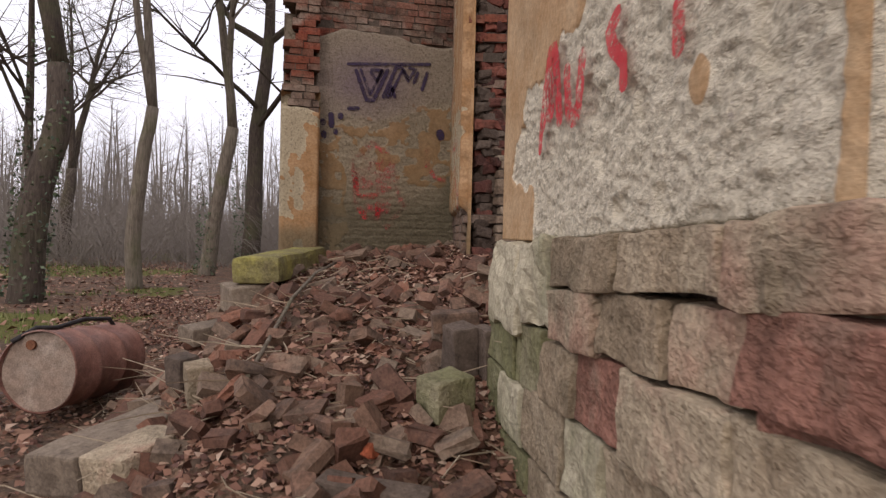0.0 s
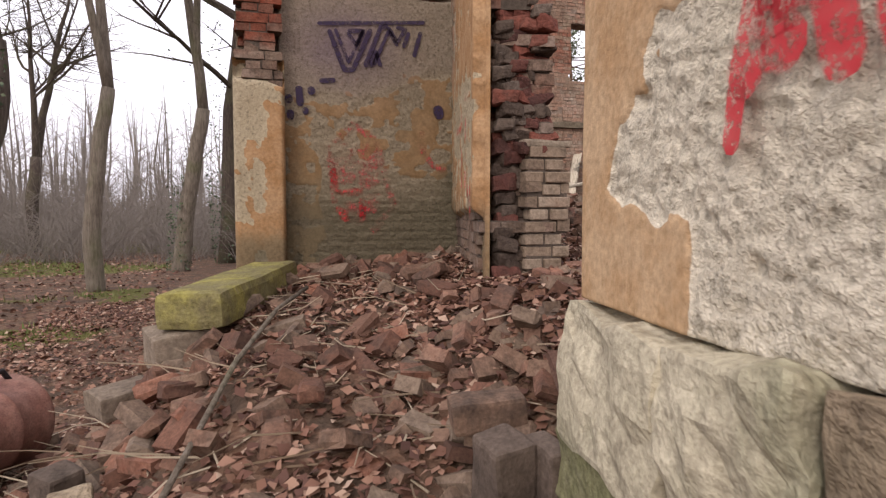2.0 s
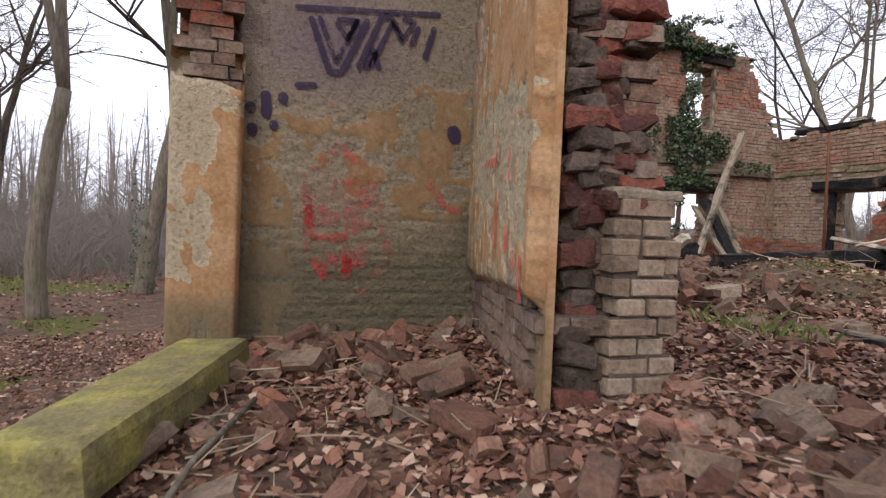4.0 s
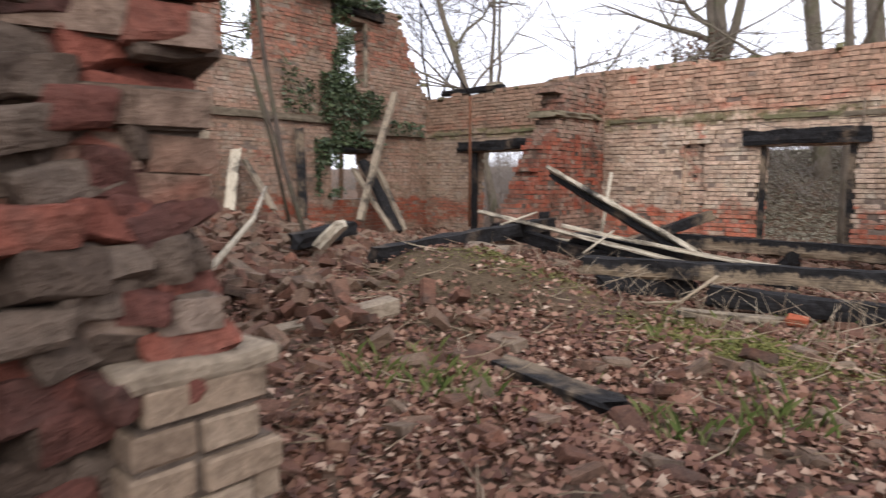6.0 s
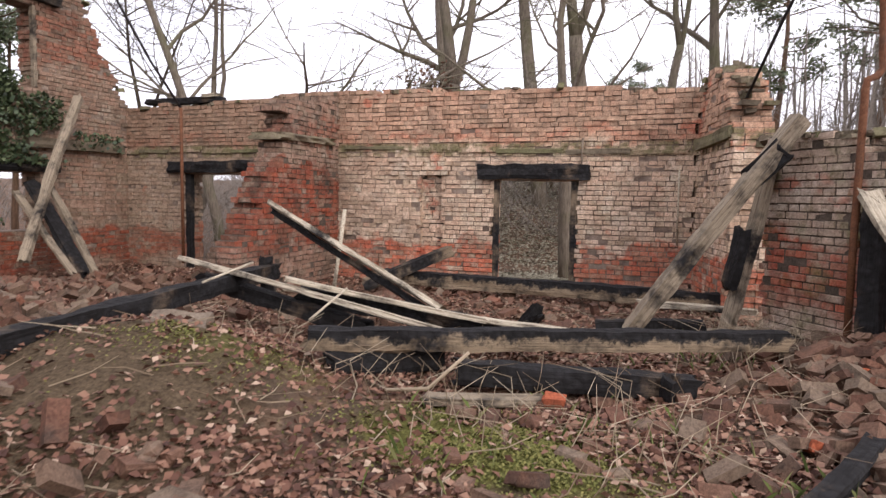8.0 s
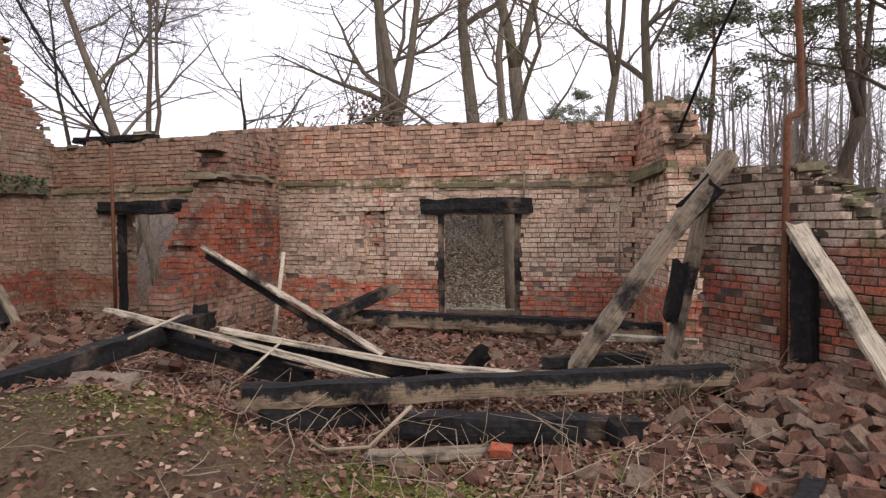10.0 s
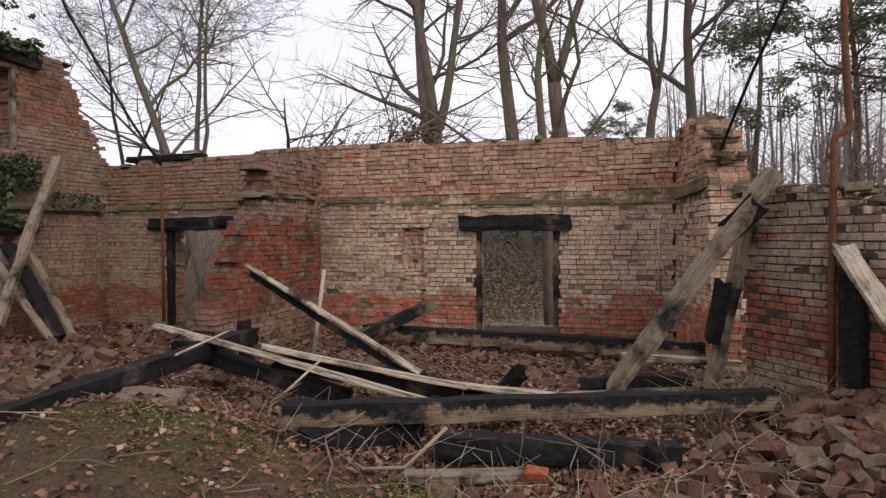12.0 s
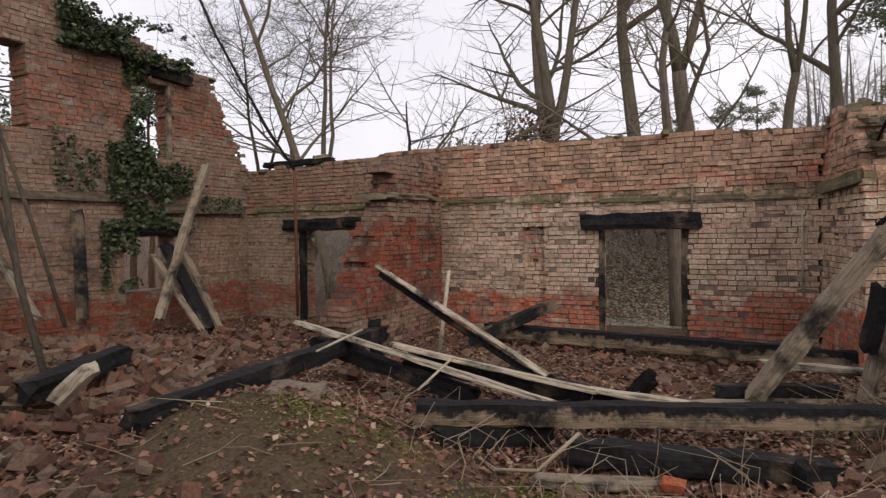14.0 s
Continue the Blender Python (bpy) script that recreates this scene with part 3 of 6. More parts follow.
def brick_wall(name, a, b, z0, z1, thick, solid, mat, label, seed, jitter=0.006, missing=0.01, proud=None, single=None, core_mat=None, both=True, recess=0.013, holes=()):
    """A wall whose front lies on the line a-b and looks to the left of it. solid(s, z) says where masonry stands."""
    r = np.random.RandomState(seed)
    u = np.array(b, float) - np.array(a, float)
    length = float(np.hypot(*u))
    u /= length
    nrm = np.array([-u[1], u[0]])
    ang = math.atan2(u[1], u[0])
    core, soup, singles = Soup(), Soup(), []
    rot = np.array([[u[0], nrm[0], 0], [u[1], nrm[1], 0], [0, 0, 1]])
    k, z = 0, z0
    while z < z1:
        zc = z + COURSE / 2
        header = k % 2 == 1
        w = (BRICK / 2 if header else BRICK)
        s = -BRICK * r.uniform(0.1, 0.9)
        run = None
        runs = []
        while s < length:
            c0, c1 = max(s, 0.0), min(s + w - r.uniform(0.006, 0.015), length)
            for h0, h1, hz0, hz1 in holes:
                if hz0 < zc < hz1 and c0 < h1 and c1 > h0:
                    if c0 < h0:
                        c1 = h0
                    elif c1 > h1:
                        c0 = h1
                    else:
                        c1 = c0
            if c1 - c0 > 0.05:
                if solid(0.5 * (c0 + c1), zc):
                    for face in ((1, -1) if both else (1,)):
                        if r.rand() < missing:
                            continue
                        out = r.normal(0, jitter) - (r.uniform(0.006, 0.014) if r.rand() < 0.05 else 0.0) + (proud(0.5 * (c0 + c1), zc) if proud else 0.0)
                        depth = 0.115
                        d = (out - depth / 2) if face == 1 else (-thick - out + depth / 2)
                        size = np.array([c1 - c0, depth, COURSE - JOINT])
                        if face == 1 and single and len(singles) < 300 and single(0.5 * (c0 + c1), zc) and size[0] > 0.1:
                            singles.append((0.5 * (c0 + c1), d, zc, size[0], r.randint(4), r.normal(0, 0.012)))
                            continue
                        v = BOX_V * size * (1 + r.normal(0, 1, (8, 3)) * (0.035, 0.06, 0.085)) * (1, 1, r.uniform(0.90, 1.14))
                        v = v + np.array([0.5 * (c0 + c1), d, zc]) + np.array([0, 0, r.normal(0, 0.003) + 0.022 * (float(vnoise(c0 * 0.9 + seed, zc * 1.1, 5)) - 0.5)])
                        v = v @ rot.T + np.array([a[0], a[1], 0])
                        soup.add(v, BOX_F)
                    if run is None or c0 - run[1] > 0.05:
                        run = [c0, c1]
                        runs.append(run)
                    else:
                        run[1] = c1
            s += w
        for c0, c1 in runs:
            e0, e1 = c0 + recess, c1 - recess
            if e1 > e0:
                v = BOX_V * np.array([e1 - e0, thick - 2 * recess, COURSE + 0.001]) + np.array([0.5 * (e0 + e1), -thick / 2, zc])
                core.add(v @ rot.T + np.array([a[0], a[1], 0]), BOX_F)
                count = max(1, int((thick - 0.235) / 0.12))
                for end in (c0 + 0.05, c1 - 0.05):
                    for j in range(count):
                        wid = (thick - 0.235) / count
                        size = np.array([0.1, wid - JOINT, COURSE - JOINT])
                        v = BOX_V * size * (1 + r.normal(0, 0.04, (8, 3))) + np.array([end + r.normal(0, 0.006), -0.1175 - wid * (j + 0.5), zc])
                        soup.add(v @ rot.T + np.array([a[0], a[1], 0]), BOX_F)
        z += COURSE
        k += 1
    ob = link(name, core.mesh(name, core_mat or MORTAR), None, label, "wall", kind="structure")
    link("brickwork", soup.mesh("brickwork", mat), ob, kind="stuff")
    if singles:
        lengths = (0.113, 0.238)
        share = {(w, i): chamfer_box("brick", (lengths[w], 0.115, COURSE - JOINT), mat, 0.005, 0.002, seed + i) for w in (0, 1) for i in range(4)}
        for s, d, zc, w, i, tw in singles:
            q = link("brick", share[(0 if w < 0.16 else 1, i)], ob)
            p = wall_point(a, u, nrm, s, d, zc)
            q.matrix_world = pose(*p, 0, 0, math.degrees(ang + tw)) @ Matrix.Diagonal((w / lengths[0 if w < 0.16 else 1], 1, 1, 1))
    return ob, u, nrm


def ragged(base, amp, seed, rate=1.7):
    return lambda s: base + amp * (float(fbm(s * rate + seed, seed * 3.1, seed, 3)) - 0.5) * 2


def no_hole(s, z, holes):
    return not any(h[0] < s < h[1] and h[2] < z < h[3] for h in holes)


# long back wall: front at x = 12.46, from the corner at y = 3.3 to the gable at y = 13.5
WX = 12.46
top_back = lambda s: float(np.interp(s, [0, 2.5, 5.4, 6.6, 10.2], [4.12, 4.27, 4.3, 4.25, 4.16])) + 0.14 * (float(fbm(s * 2.1, 3.3, 3, 3)) - 0.5)
W_HOLES = [(1.62, 2.86, 0.0, 2.88), (7.15, 8.62, 0.0, 2.95), (3.70, 4.05, 1.5, 2.95)]


def solid_back(s, z):
    return z < top_back(s) and no_hole(s, z, W_HOLES) 


def proud_back(s, z):
    return 0.06 * float(vnoise(s * 9, z * 9, 2)) if 3.55 < s < 4.5 and 2.95 < z < 3.25 else 0.03 * sstep(3.42, 3.5, z) * float(vnoise(s * 5, z * 5, 3))


wall_back, _, _ = brick_wall("wall_back", (WX, 3.3), (WX, 13.95), 0.9, 4.4, 0.45, solid_back, BRICK_BACK,
    "tall roofless brick wall, limewashed above and fire-reddened below", 11, proud=proud_back, missing=0.006, holes=W_HOLES, jitter=0.007, core_mat=JOINTS,
    single=lambda s, z: 2.86 < s < 3.66 and 1.5 < z < 2.9 or 0.3 < s < 1.6 and 1.5 < z < 2.9)

brick_wall("wall_flue_back", (WX + 0.09, 6.85), (WX + 0.09, 7.55), 1.2, 3.0, 0.25, lambda s, z: True, BRICK_BACK, "sooty brick at the back of a flue slot", 21, both=False)

# cross-wall stub, broken in steps, standing at right angles to the back wall
def solid_stub(s, z):
    reach = np.interp(z, [1.2, 1.95, 2.7, 3.05, 3.12, 3.4, 3.45, 3.9, 4.3], [2.8, 2.6, 2.05, 1.85, 1.75, 1.45, 1.5, 1.6, 1.1])
    return s > 3.0 - reach + 0.3 * (float(vnoise(z * 6, 3.3, 2)) - 0.5) and z < np.interp(s, [1.3, 2.0, 2.9], [3.86, 4.0, 4.2]) + 0.06 * (float(vnoise(s * 7, 1.3, 4)) - 0.5)


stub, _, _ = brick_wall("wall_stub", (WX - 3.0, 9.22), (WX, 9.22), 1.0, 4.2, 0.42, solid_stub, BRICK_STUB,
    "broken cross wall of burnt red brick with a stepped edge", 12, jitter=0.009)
stub.matrix_world = Matrix.Identity(4)

# gable wall at y = 13.45, two storeys with ivy, from x = 4.6 to the corner
def gable_top(s):
    return float(np.interp(s, [0, 0.5, 0.9, 1.6, 3.6, 4.4, 5.4, 6.4, 7.4], [4.2, 5.0, 5.85, 6.0, 6.4, 6.5, 6.3, 5.9, 5.4])) + 0.16 * (float(fbm(s * 2.3, 7.7, 2, 3)) - 0.5)


G_HOLES = [(1.78, 2.56, 4.25, 5.55), (1.80, 2.75, 1.95, 2.90), (4.2, 5.0, 4.45, 5.65), (5.3, 6.1, 1.0, 3.0)]


def solid_gable(s, z):
    return z < gable_top(s) and no_hole(s, z, G_HOLES)


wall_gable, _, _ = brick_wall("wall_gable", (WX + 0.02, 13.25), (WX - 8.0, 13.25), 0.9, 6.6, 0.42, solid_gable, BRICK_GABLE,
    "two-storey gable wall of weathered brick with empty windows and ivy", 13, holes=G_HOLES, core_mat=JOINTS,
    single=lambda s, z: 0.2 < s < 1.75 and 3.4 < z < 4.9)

# right-hand walls: corner return, then past an opening the mossy wall that slopes down
top_ret = lambda s: float(np.interp(s, [0, 0.3, 1.0, 1.5, 1.6], [3.3, 4.0, 4.35, 4.15, 4.1]))


def solid_return(s, z):
    return z < top_ret(s) + 0.08 * (float(vnoise(s * 8, z * 6, 3)) - 0.5) and s > 0.25 * max(0.0, z - 3.2) * float(vnoise(z * 7, 2.1, 1))


wall_return, _, _ = brick_wall("wall_corner_return", (10.95, 3.02), (WX + 0.3, 3.36), 0.9, 4.5, 0.45, solid_return, BRICK_BACK,
    "short brick wall at the corner with a broken upper edge", 14, jitter=0.007, core_mat=JOINTS,
    single=lambda s, z: 0.2 < s < 1.4 and 1.5 < z < 2.6)


def solid_right(s, z):
    top = float(np.interp(s, [0, 0.8, 1.43, 2.1, 2.3, 3.3], [1.9, 2.3, 2.65, 3.05, 3.2, 3.26])) + 0.10 * (float(fbm(s * 3, 5.5, 4, 2)) - 0.5)
    return z < top and not (1.95 < s < 2.2 and 2.45 < z < 2.56)


wall_right, _, _ = brick_wall("wall_right", (7.4, 0.9), (10.0, 2.82), 0.9, 3.5, 0.45, solid_right, BRICK_RIGHT,
    "mossy brick wall with a red fire-scoured band, crumbling to one side", 15, jitter=0.008,
    single=lambda s, z: 1.2 < s < 3.1 and 1.5 < z < 3.0)


# entrance: the standing corner with its niche
def solid_niche(s, z):
    left = 0.12 * (float(vnoise(z * 5, 1.7, 6)) - 0.3) + (0.10 if z > 2.75 else 0.0)
    return s > left and z < 4.35 + 0.15 * (float(fbm(s * 3, 2.2, 1, 2)) - 0.5)


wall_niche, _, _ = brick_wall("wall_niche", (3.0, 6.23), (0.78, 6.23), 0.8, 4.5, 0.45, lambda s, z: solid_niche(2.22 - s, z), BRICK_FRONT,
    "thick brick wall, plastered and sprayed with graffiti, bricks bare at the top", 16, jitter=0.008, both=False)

CH_A, CH_B = (2.58, 6.23), (2.11, 4.34)


def solid_cheek(s, z):
    end = 1.84 - 0.07 * float(vnoise(z * 11, 4.4, 2)) - (0.06 if 2.75 < z < 2.95 else 0.0)
    return s < end and z < 4.3


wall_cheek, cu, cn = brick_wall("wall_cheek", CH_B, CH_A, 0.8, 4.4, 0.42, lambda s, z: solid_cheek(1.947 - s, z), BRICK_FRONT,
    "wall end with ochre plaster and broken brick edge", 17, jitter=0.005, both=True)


# ---- entrance: plaster, stones, graffiti ----
def plaster(name, a, b, z0, z1, fields, mat, parent, label, cell=0.022, lift=0.02):
    """A sheet of plaster on the wall line a-b; fields(s, z) gives its relief and its masks. Below zero it is gone."""
    u = np.array(b, float) - np.array(a, float)
    length = float(np.hypot(*u))
    u /= length
    nrm = np.array([-u[1], u[0]])
    ns, nz = int(length / cell) + 2, int((z1 - z0) / cell) + 2
    S, Z = np.meshgrid(np.linspace(0, length, ns), np.linspace(z0, z1, nz), indexing="ij")
    f = fields(S, Z)
    d = f["relief"] + lift
    d[0, :], d[-1, :], d[:, 0], d[:, -1] = -0.05, -0.05, -0.05, -0.05
    X, Y = a[0] + u[0] * S + nrm[0] * d, a[1] + u[1] * S + nrm[1] * d
    k = np.arange(ns * nz).reshape(ns, nz)
    faces = np.stack([k[:-1, :-1], k[1:, :-1], k[1:, 1:], k[:-1, 1:]], -1).reshape(-1, 4)
    me = mesh_from(name, np.stack([X, Y, Z], -1).reshape(-1, 3).tolist(), faces.tolist(), mat, True)
    for key in ("coat", "haze", "damp_dark"):
        v = np.broadcast_to(f.get(key, 0.0), S.shape)
        me.attributes.new(key, "FLOAT", "POINT").data.foreach_set("value", np.ascontiguousarray(v).reshape(-1).astype(np.float32))
    return link(name, me, parent, label), u, nrm


def stroke(parent, a, u, nrm, pts, width, mat, lift, label=""):
    """One spray stroke along points (s, z) on a wall, as a thin ribbon."""
    p = [Vector((q[0], q[1], 0)) for q in pts]
    dense = []
    for p0, p1 in zip(p, p[1:]):
        k = max(4, int((p1 - p0).length / 0.012))
        dense += [p0.lerp(p1, i / k) for i in range(k)]
    dense.append(p[-1])
    verts, faces, edge = [], [], []
    for i, q in enumerate(dense):
        d = (dense[min(i + 1, len(dense) - 1)] - dense[max(i - 1, 0)]).normalized()
        side = Vector((-d.y, d.x, 0))
        ends = min(1.0, min((q - dense[0]).length, (q - dense[-1]).length) / (0.5 * width) + 0.08)
        w = width * (0.85 + 0.3 * float(vnoise(i * 0.3, q.x * 9, 2))) * math.sqrt(1 - (1 - ends) ** 2)
        for k, e in ((-1, 0.0), (-0.55, 1.0), (0.55, 1.0), (1, 0.0)):
            c = q + side * (0.5 * w * k)
            verts.append((a[0] + u[0] * c.x + nrm[0] * lift, a[1] + u[1] * c.x + nrm[1] * lift, c.y))
            edge.append(e)
        if i:
            n0 = 4 * i
            faces += [(n0 - 4 + j, n0 + j, n0 + j + 1, n0 - 3 + j) for j in range(3)]
    me = mesh_from("graffiti_stroke", verts, faces, mat)
    me.attributes.new("edge", "FLOAT", "POINT").data.foreach_set("value", np.array(edge, np.float32))
    return link("graffiti_stroke", me, parent, label)


# pier beside the path: stone plinth, roughcast above
PA, PB = (1.447, 0.572), (1.749, 2.509)
PN = (PA[0] - 0.154 * 0.17, PA[1] - 0.988 * 0.17)
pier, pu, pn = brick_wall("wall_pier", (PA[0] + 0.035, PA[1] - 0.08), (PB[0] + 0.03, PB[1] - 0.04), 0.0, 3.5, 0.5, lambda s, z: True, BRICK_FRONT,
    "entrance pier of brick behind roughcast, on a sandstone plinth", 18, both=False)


def pier_fields(S, Z):
    S = S - 0.17
    n1, n2 = fbm(S * 2.4 + 5, Z * 2.4, 2, 3), fbm(S * 9 + 2, Z * 9, 3, 4)
    rim = np.interp(S, [0.58, 0.97, 1.38, 1.60, 1.74, 1.82, 1.88], [2.45, 2.12, 2.02, 1.96, 1.83, 1.66, 1.2])
    coat = sstep(-0.015, 0.015, Z - rim + 0.20 * (n2 - 0.5))
    low = sstep(-0.012, 0.012, 1.585 + 0.22 * (S - 1.38) - Z + 0.10 * (n2 - 0.5)) * sstep(1.425, 1.45, S + 0.10 * (n2 - 0.5))
    patch = sstep(0.02, -0.02, np.hypot((S - 0.22) / 0.8, Z - 1.745) - 0.045 - 0.03 * (n2 - 0.5))
    corner = sstep(-0.145, -0.16, S + 0.03 * (n2 - 0.5)) * 0.8
    coat = np.maximum(np.maximum(coat, low), np.maximum(patch, corner))
    trowel = vnoise(S * 20 + 9 * Z, Z * 44 - 6 * S, 5)
    grit = 0.011 * (trowel - 0.45) + 0.010 * (fbm(S * 48, Z * 62, 6, 2) - 0.5)
    crack = np.exp(-((vnoise(S * 3.1 + 4, Z * 11 - 4 * S, 4) - 0.5) / 0.03) ** 2)
    relief = (1 - coat) * (grit + 0.009 * (fbm(S * 9, Z * 20, 4, 2) - 0.5) - 0.003 * crack) + coat * (0.008 + 0.004 * (fbm(S * 6, Z * 6, 7, 2) - 0.5))
    chip = sstep(0.69, 0.73, fbm(S * 4 + 1, Z * 4 + 8, 3, 3)) * (1 - coat)
    base = sstep(0.012, -0.012, Z - 1.40 - 0.045 * (1.3 - S))
    return {"relief": relief - 0.016 * chip - 0.06 * base, "coat": coat, "haze": 0.0 * S, "damp_dark": 0.40 * sstep(1.56, 1.44, Z) * sstep(0.9, 0.1, S) + 0.25 * (n1 - 0.5)}


plaster("roughcast", PN, PB, 1.40, 3.4, pier_fields, ROUGHCAST, pier, "pale roughcast with ochre paint left along its edge", cell=0.0072, lift=0.03)
plaster("roughcast_side", (PN[0] + 0.555, PN[1] - 0.085), (PN[0] - 0.012, PN[1] + 0.004), 1.44, 3.4, lambda S, Z: {"relief": 0.012 * (fbm(S * 20, Z * 34, 5, 3) - 0.45), "coat": 0.0 * S, "haze": 0.0 * S, "damp_dark": 0.3 * sstep(1.6, 1.45, Z)}, ROUGHCAST, pier, "roughcast on the pier's side", lift=0.03)
for pts, w in (([(1.26, 1.80), (1.18, 2.06), (1.13, 2.06), (1.05, 1.79)], 0.062), ([(1.22, 1.93), (1.10, 1.93)], 0.055), ([(1.19, 2.0), (1.18, 1.86), (1.12, 1.86)], 0.06), ([(1.262, 1.84), (1.28, 1.72)], 0.036),
               ([(1.0, 1.98), (0.97, 1.82), (0.93, 1.79), (0.88, 1.81), (0.85, 1.99)], 0.055), ([(0.58, 2.01), (0.655, 1.97), (0.62, 1.92), (0.555, 1.87), (0.55, 1.79)], 0.045),
               ([(0.285, 1.93), (0.28, 1.85), (0.28, 1.80)], 0.045)):
    stroke(pier, PA, pu, pn, pts, 1.35 * w, SPRAY_BOLD, 0.050, "letters sprayed in red")
stroke(pier, PA, pu, pn, [(0.08, 1.67), (0.085, 1.60), (0.08, 1.53)], 0.03, SPRAY_PURPLE, 0.050, "faint violet spray mark")

# plinth stones, course by course: start, end, foot, head along the pier
stone_r = random.Random(5)
PLINTH = ((-0.30, 0.07, 1.262, 1.405, 0), (0.07, 0.52, 1.258, 1.405, 0), (0.52, 1.05, 1.25, 1.405, 0), (1.05, 1.42, 1.09, 1.412, 3), (1.42, 1.99, 1.04, 1.40, 3),
          (-0.32, 0.0, 1.085, 1.258, 1), (0.0, 0.28, 1.083, 1.255, 0), (0.28, 0.64, 1.08, 1.252, 0), (0.64, 1.045, 1.075, 1.246, 0),
          (-0.33, 0.02, 0.86, 1.08, 0), (0.02, 0.47, 0.86, 1.078, 0), (0.47, 0.82, 0.86, 1.075, 1), (0.82, 1.16, 0.86, 1.07, 0), (1.16, 1.52, 0.84, 1.085, 2), (1.52, 2.03, 0.84, 1.035, 2),
          (-0.35, 0.25, 0.62, 0.855, 0), (0.25, 0.60, 0.62, 0.855, 0), (0.60, 0.92, 0.62, 0.855, 4), (0.92, 1.38, 0.61, 0.855, 0), (1.38, 1.72, 0.60, 0.835, 4), (1.72, 2.05, 0.60, 0.835, 2),
          (-0.35, 0.4, 0.34, 0.615, 0), (0.4, 0.8, 0.34, 0.615, 2), (0.8, 1.3, 0.34, 0.605, 0), (1.3, 1.7, 0.34, 0.595, 2), (1.7, 2.07, 0.34, 0.595, 2),
          (-0.35, 0.5, -0.05, 0.335, 0), (0.5, 1.2, -0.05, 0.335, 2), (1.2, 2.07, -0.05, 0.335, 2))
for k, (s0, s1, c0, c1, sort) in enumerate(PLINTH):
    ln, mid = s1 - s0, 0.5 * (s0 + s1)
    q = link("plinth_stone", rough_block("plinth_stone", (ln - 0.006, 0.32, c1 - c0 - 0.004), (SANDSTONE, RED_STONE, GREEN_STONE, PALE_STONE, PALE_STONE)[sort], 7 * k + 3, 0.042 if sort == 3 else 0.02, 6 if sort == 3 else 5, 0.02 if sort == 3 else 0.011), pier, "pale hewn cornerstone" if sort == 3 else "")
    out = 0.088 - stone_r.uniform(-0.016, 0.012)
    q.matrix_world = pose(PA[0] + pu[0] * mid - pn[0] * out, PA[1] + pu[1] * mid - pn[1] * out, 0.5 * (c0 + c1) + (0.045 * (1.3 - mid) if mid < 1.3 else 0.0), 0, 2.6 if mid < 1.3 else 0, math.degrees(math.atan2(pu[1], pu[0])))
for k, (c0, c1) in enumerate(((1.31, 1.475), (1.12, 1.305), (0.6, 1.115), (0.0, 0.595))):
    q = link("plinth_stone", rough_block("plinth_stone", (0.3, 0.62, c1 - c0 - 0.01), (SANDSTONE, RED_STONE, SANDSTONE, GREEN_STONE)[k], 40 + k, 0.018, 4), pier)
    q.matrix_world = pose(PN[0] + 0.27, PN[1] + 0.04, 0.5 * (c0 + c1), 0, 0, -81)

# niche plaster with graffiti
NA, NB = (3.0, 6.2), (0.78, 6.2)
NL = 2.22


def niche_fields(S, Z):
    s = NL - S
    n1, n2 = fbm(s * 2.6 + 3, Z * 2.6, 1, 4), fbm(s * 9 + 3, Z * 11, 3, 3)
    band = sstep(-0.05, 0.05, Z - (2.02 + 0.25 * sstep(1.2, 0.5, s)) + 0.45 * (n1 - 0.5)) * sstep(0.05, -0.05, Z - (2.55 + 0.28 * (s - 0.9)) + 0.5 * (n1 - 0.5))
    flake = sstep(0.44, 0.50, n2 + 0.35 * (n1 - 0.5) + 0.10 * (fbm(s * 28, Z * 40, 6, 2) - 0.5))
    coat = band * flake
    coat = np.maximum(coat, sstep(0.03, -0.03, s - 0.62 - 0.35 * (n1 - 0.5)) * sstep(2.55, 2.45, Z) * sstep(0.30, 0.36, s) * sstep(0.40, 0.46, n2))
    skim = sstep(-0.04, 0.04, Z - 2.62 - 0.22 * (n1 - 0.5) - 0.18 * sstep(0.8, 1.5, s))
    row = np.abs(((Z + 0.02 * (n1 - 0.5)) / 0.077) % 1.0 - 0.5)
    grit = 0.020 * (fbm(s * 14, Z * 30, 5, 4) - 0.5) - 0.010 * sstep(0.36, 0.5, row) * sstep(2.3, 1.9, Z) + 0.010 * (vnoise(s * 40, Z * 70, 6) - 0.5)
    relief = 0.004 * coat + grit * (1 - np.maximum(coat, 0.8 * skim))
    gone = sstep(0.0, 0.06, Z - 3.42 - 0.16 * (fbm(s * 3, Z * 0 + 1, 2, 3) - 0.5) + 0.05 * sstep(0.5, 0.3, s)) + sstep(0.33, 0.27, s)
    relief = relief - 0.08 * np.clip(gone, 0, 1)
    haze = 0.85 * np.exp(-((s - 0.85) / 0.42) ** 2 - ((Z - 2.98) / 0.30) ** 2) + 0.16 * skim
    # Damp below; the same mask darkens a strip at the inner corner.
    return {"relief": relief, "coat": coat, "haze": haze, "damp_dark": 1.0 * sstep(1.9, 1.25, Z) + 0.5 * sstep(2.5, 1.8, Z) + 0.5 * np.exp(-((s - 1.8) / 0.14) ** 2) * sstep(2.4, 1.8, Z)}


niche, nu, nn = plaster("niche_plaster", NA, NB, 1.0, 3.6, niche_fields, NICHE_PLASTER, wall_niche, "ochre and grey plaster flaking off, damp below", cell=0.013)


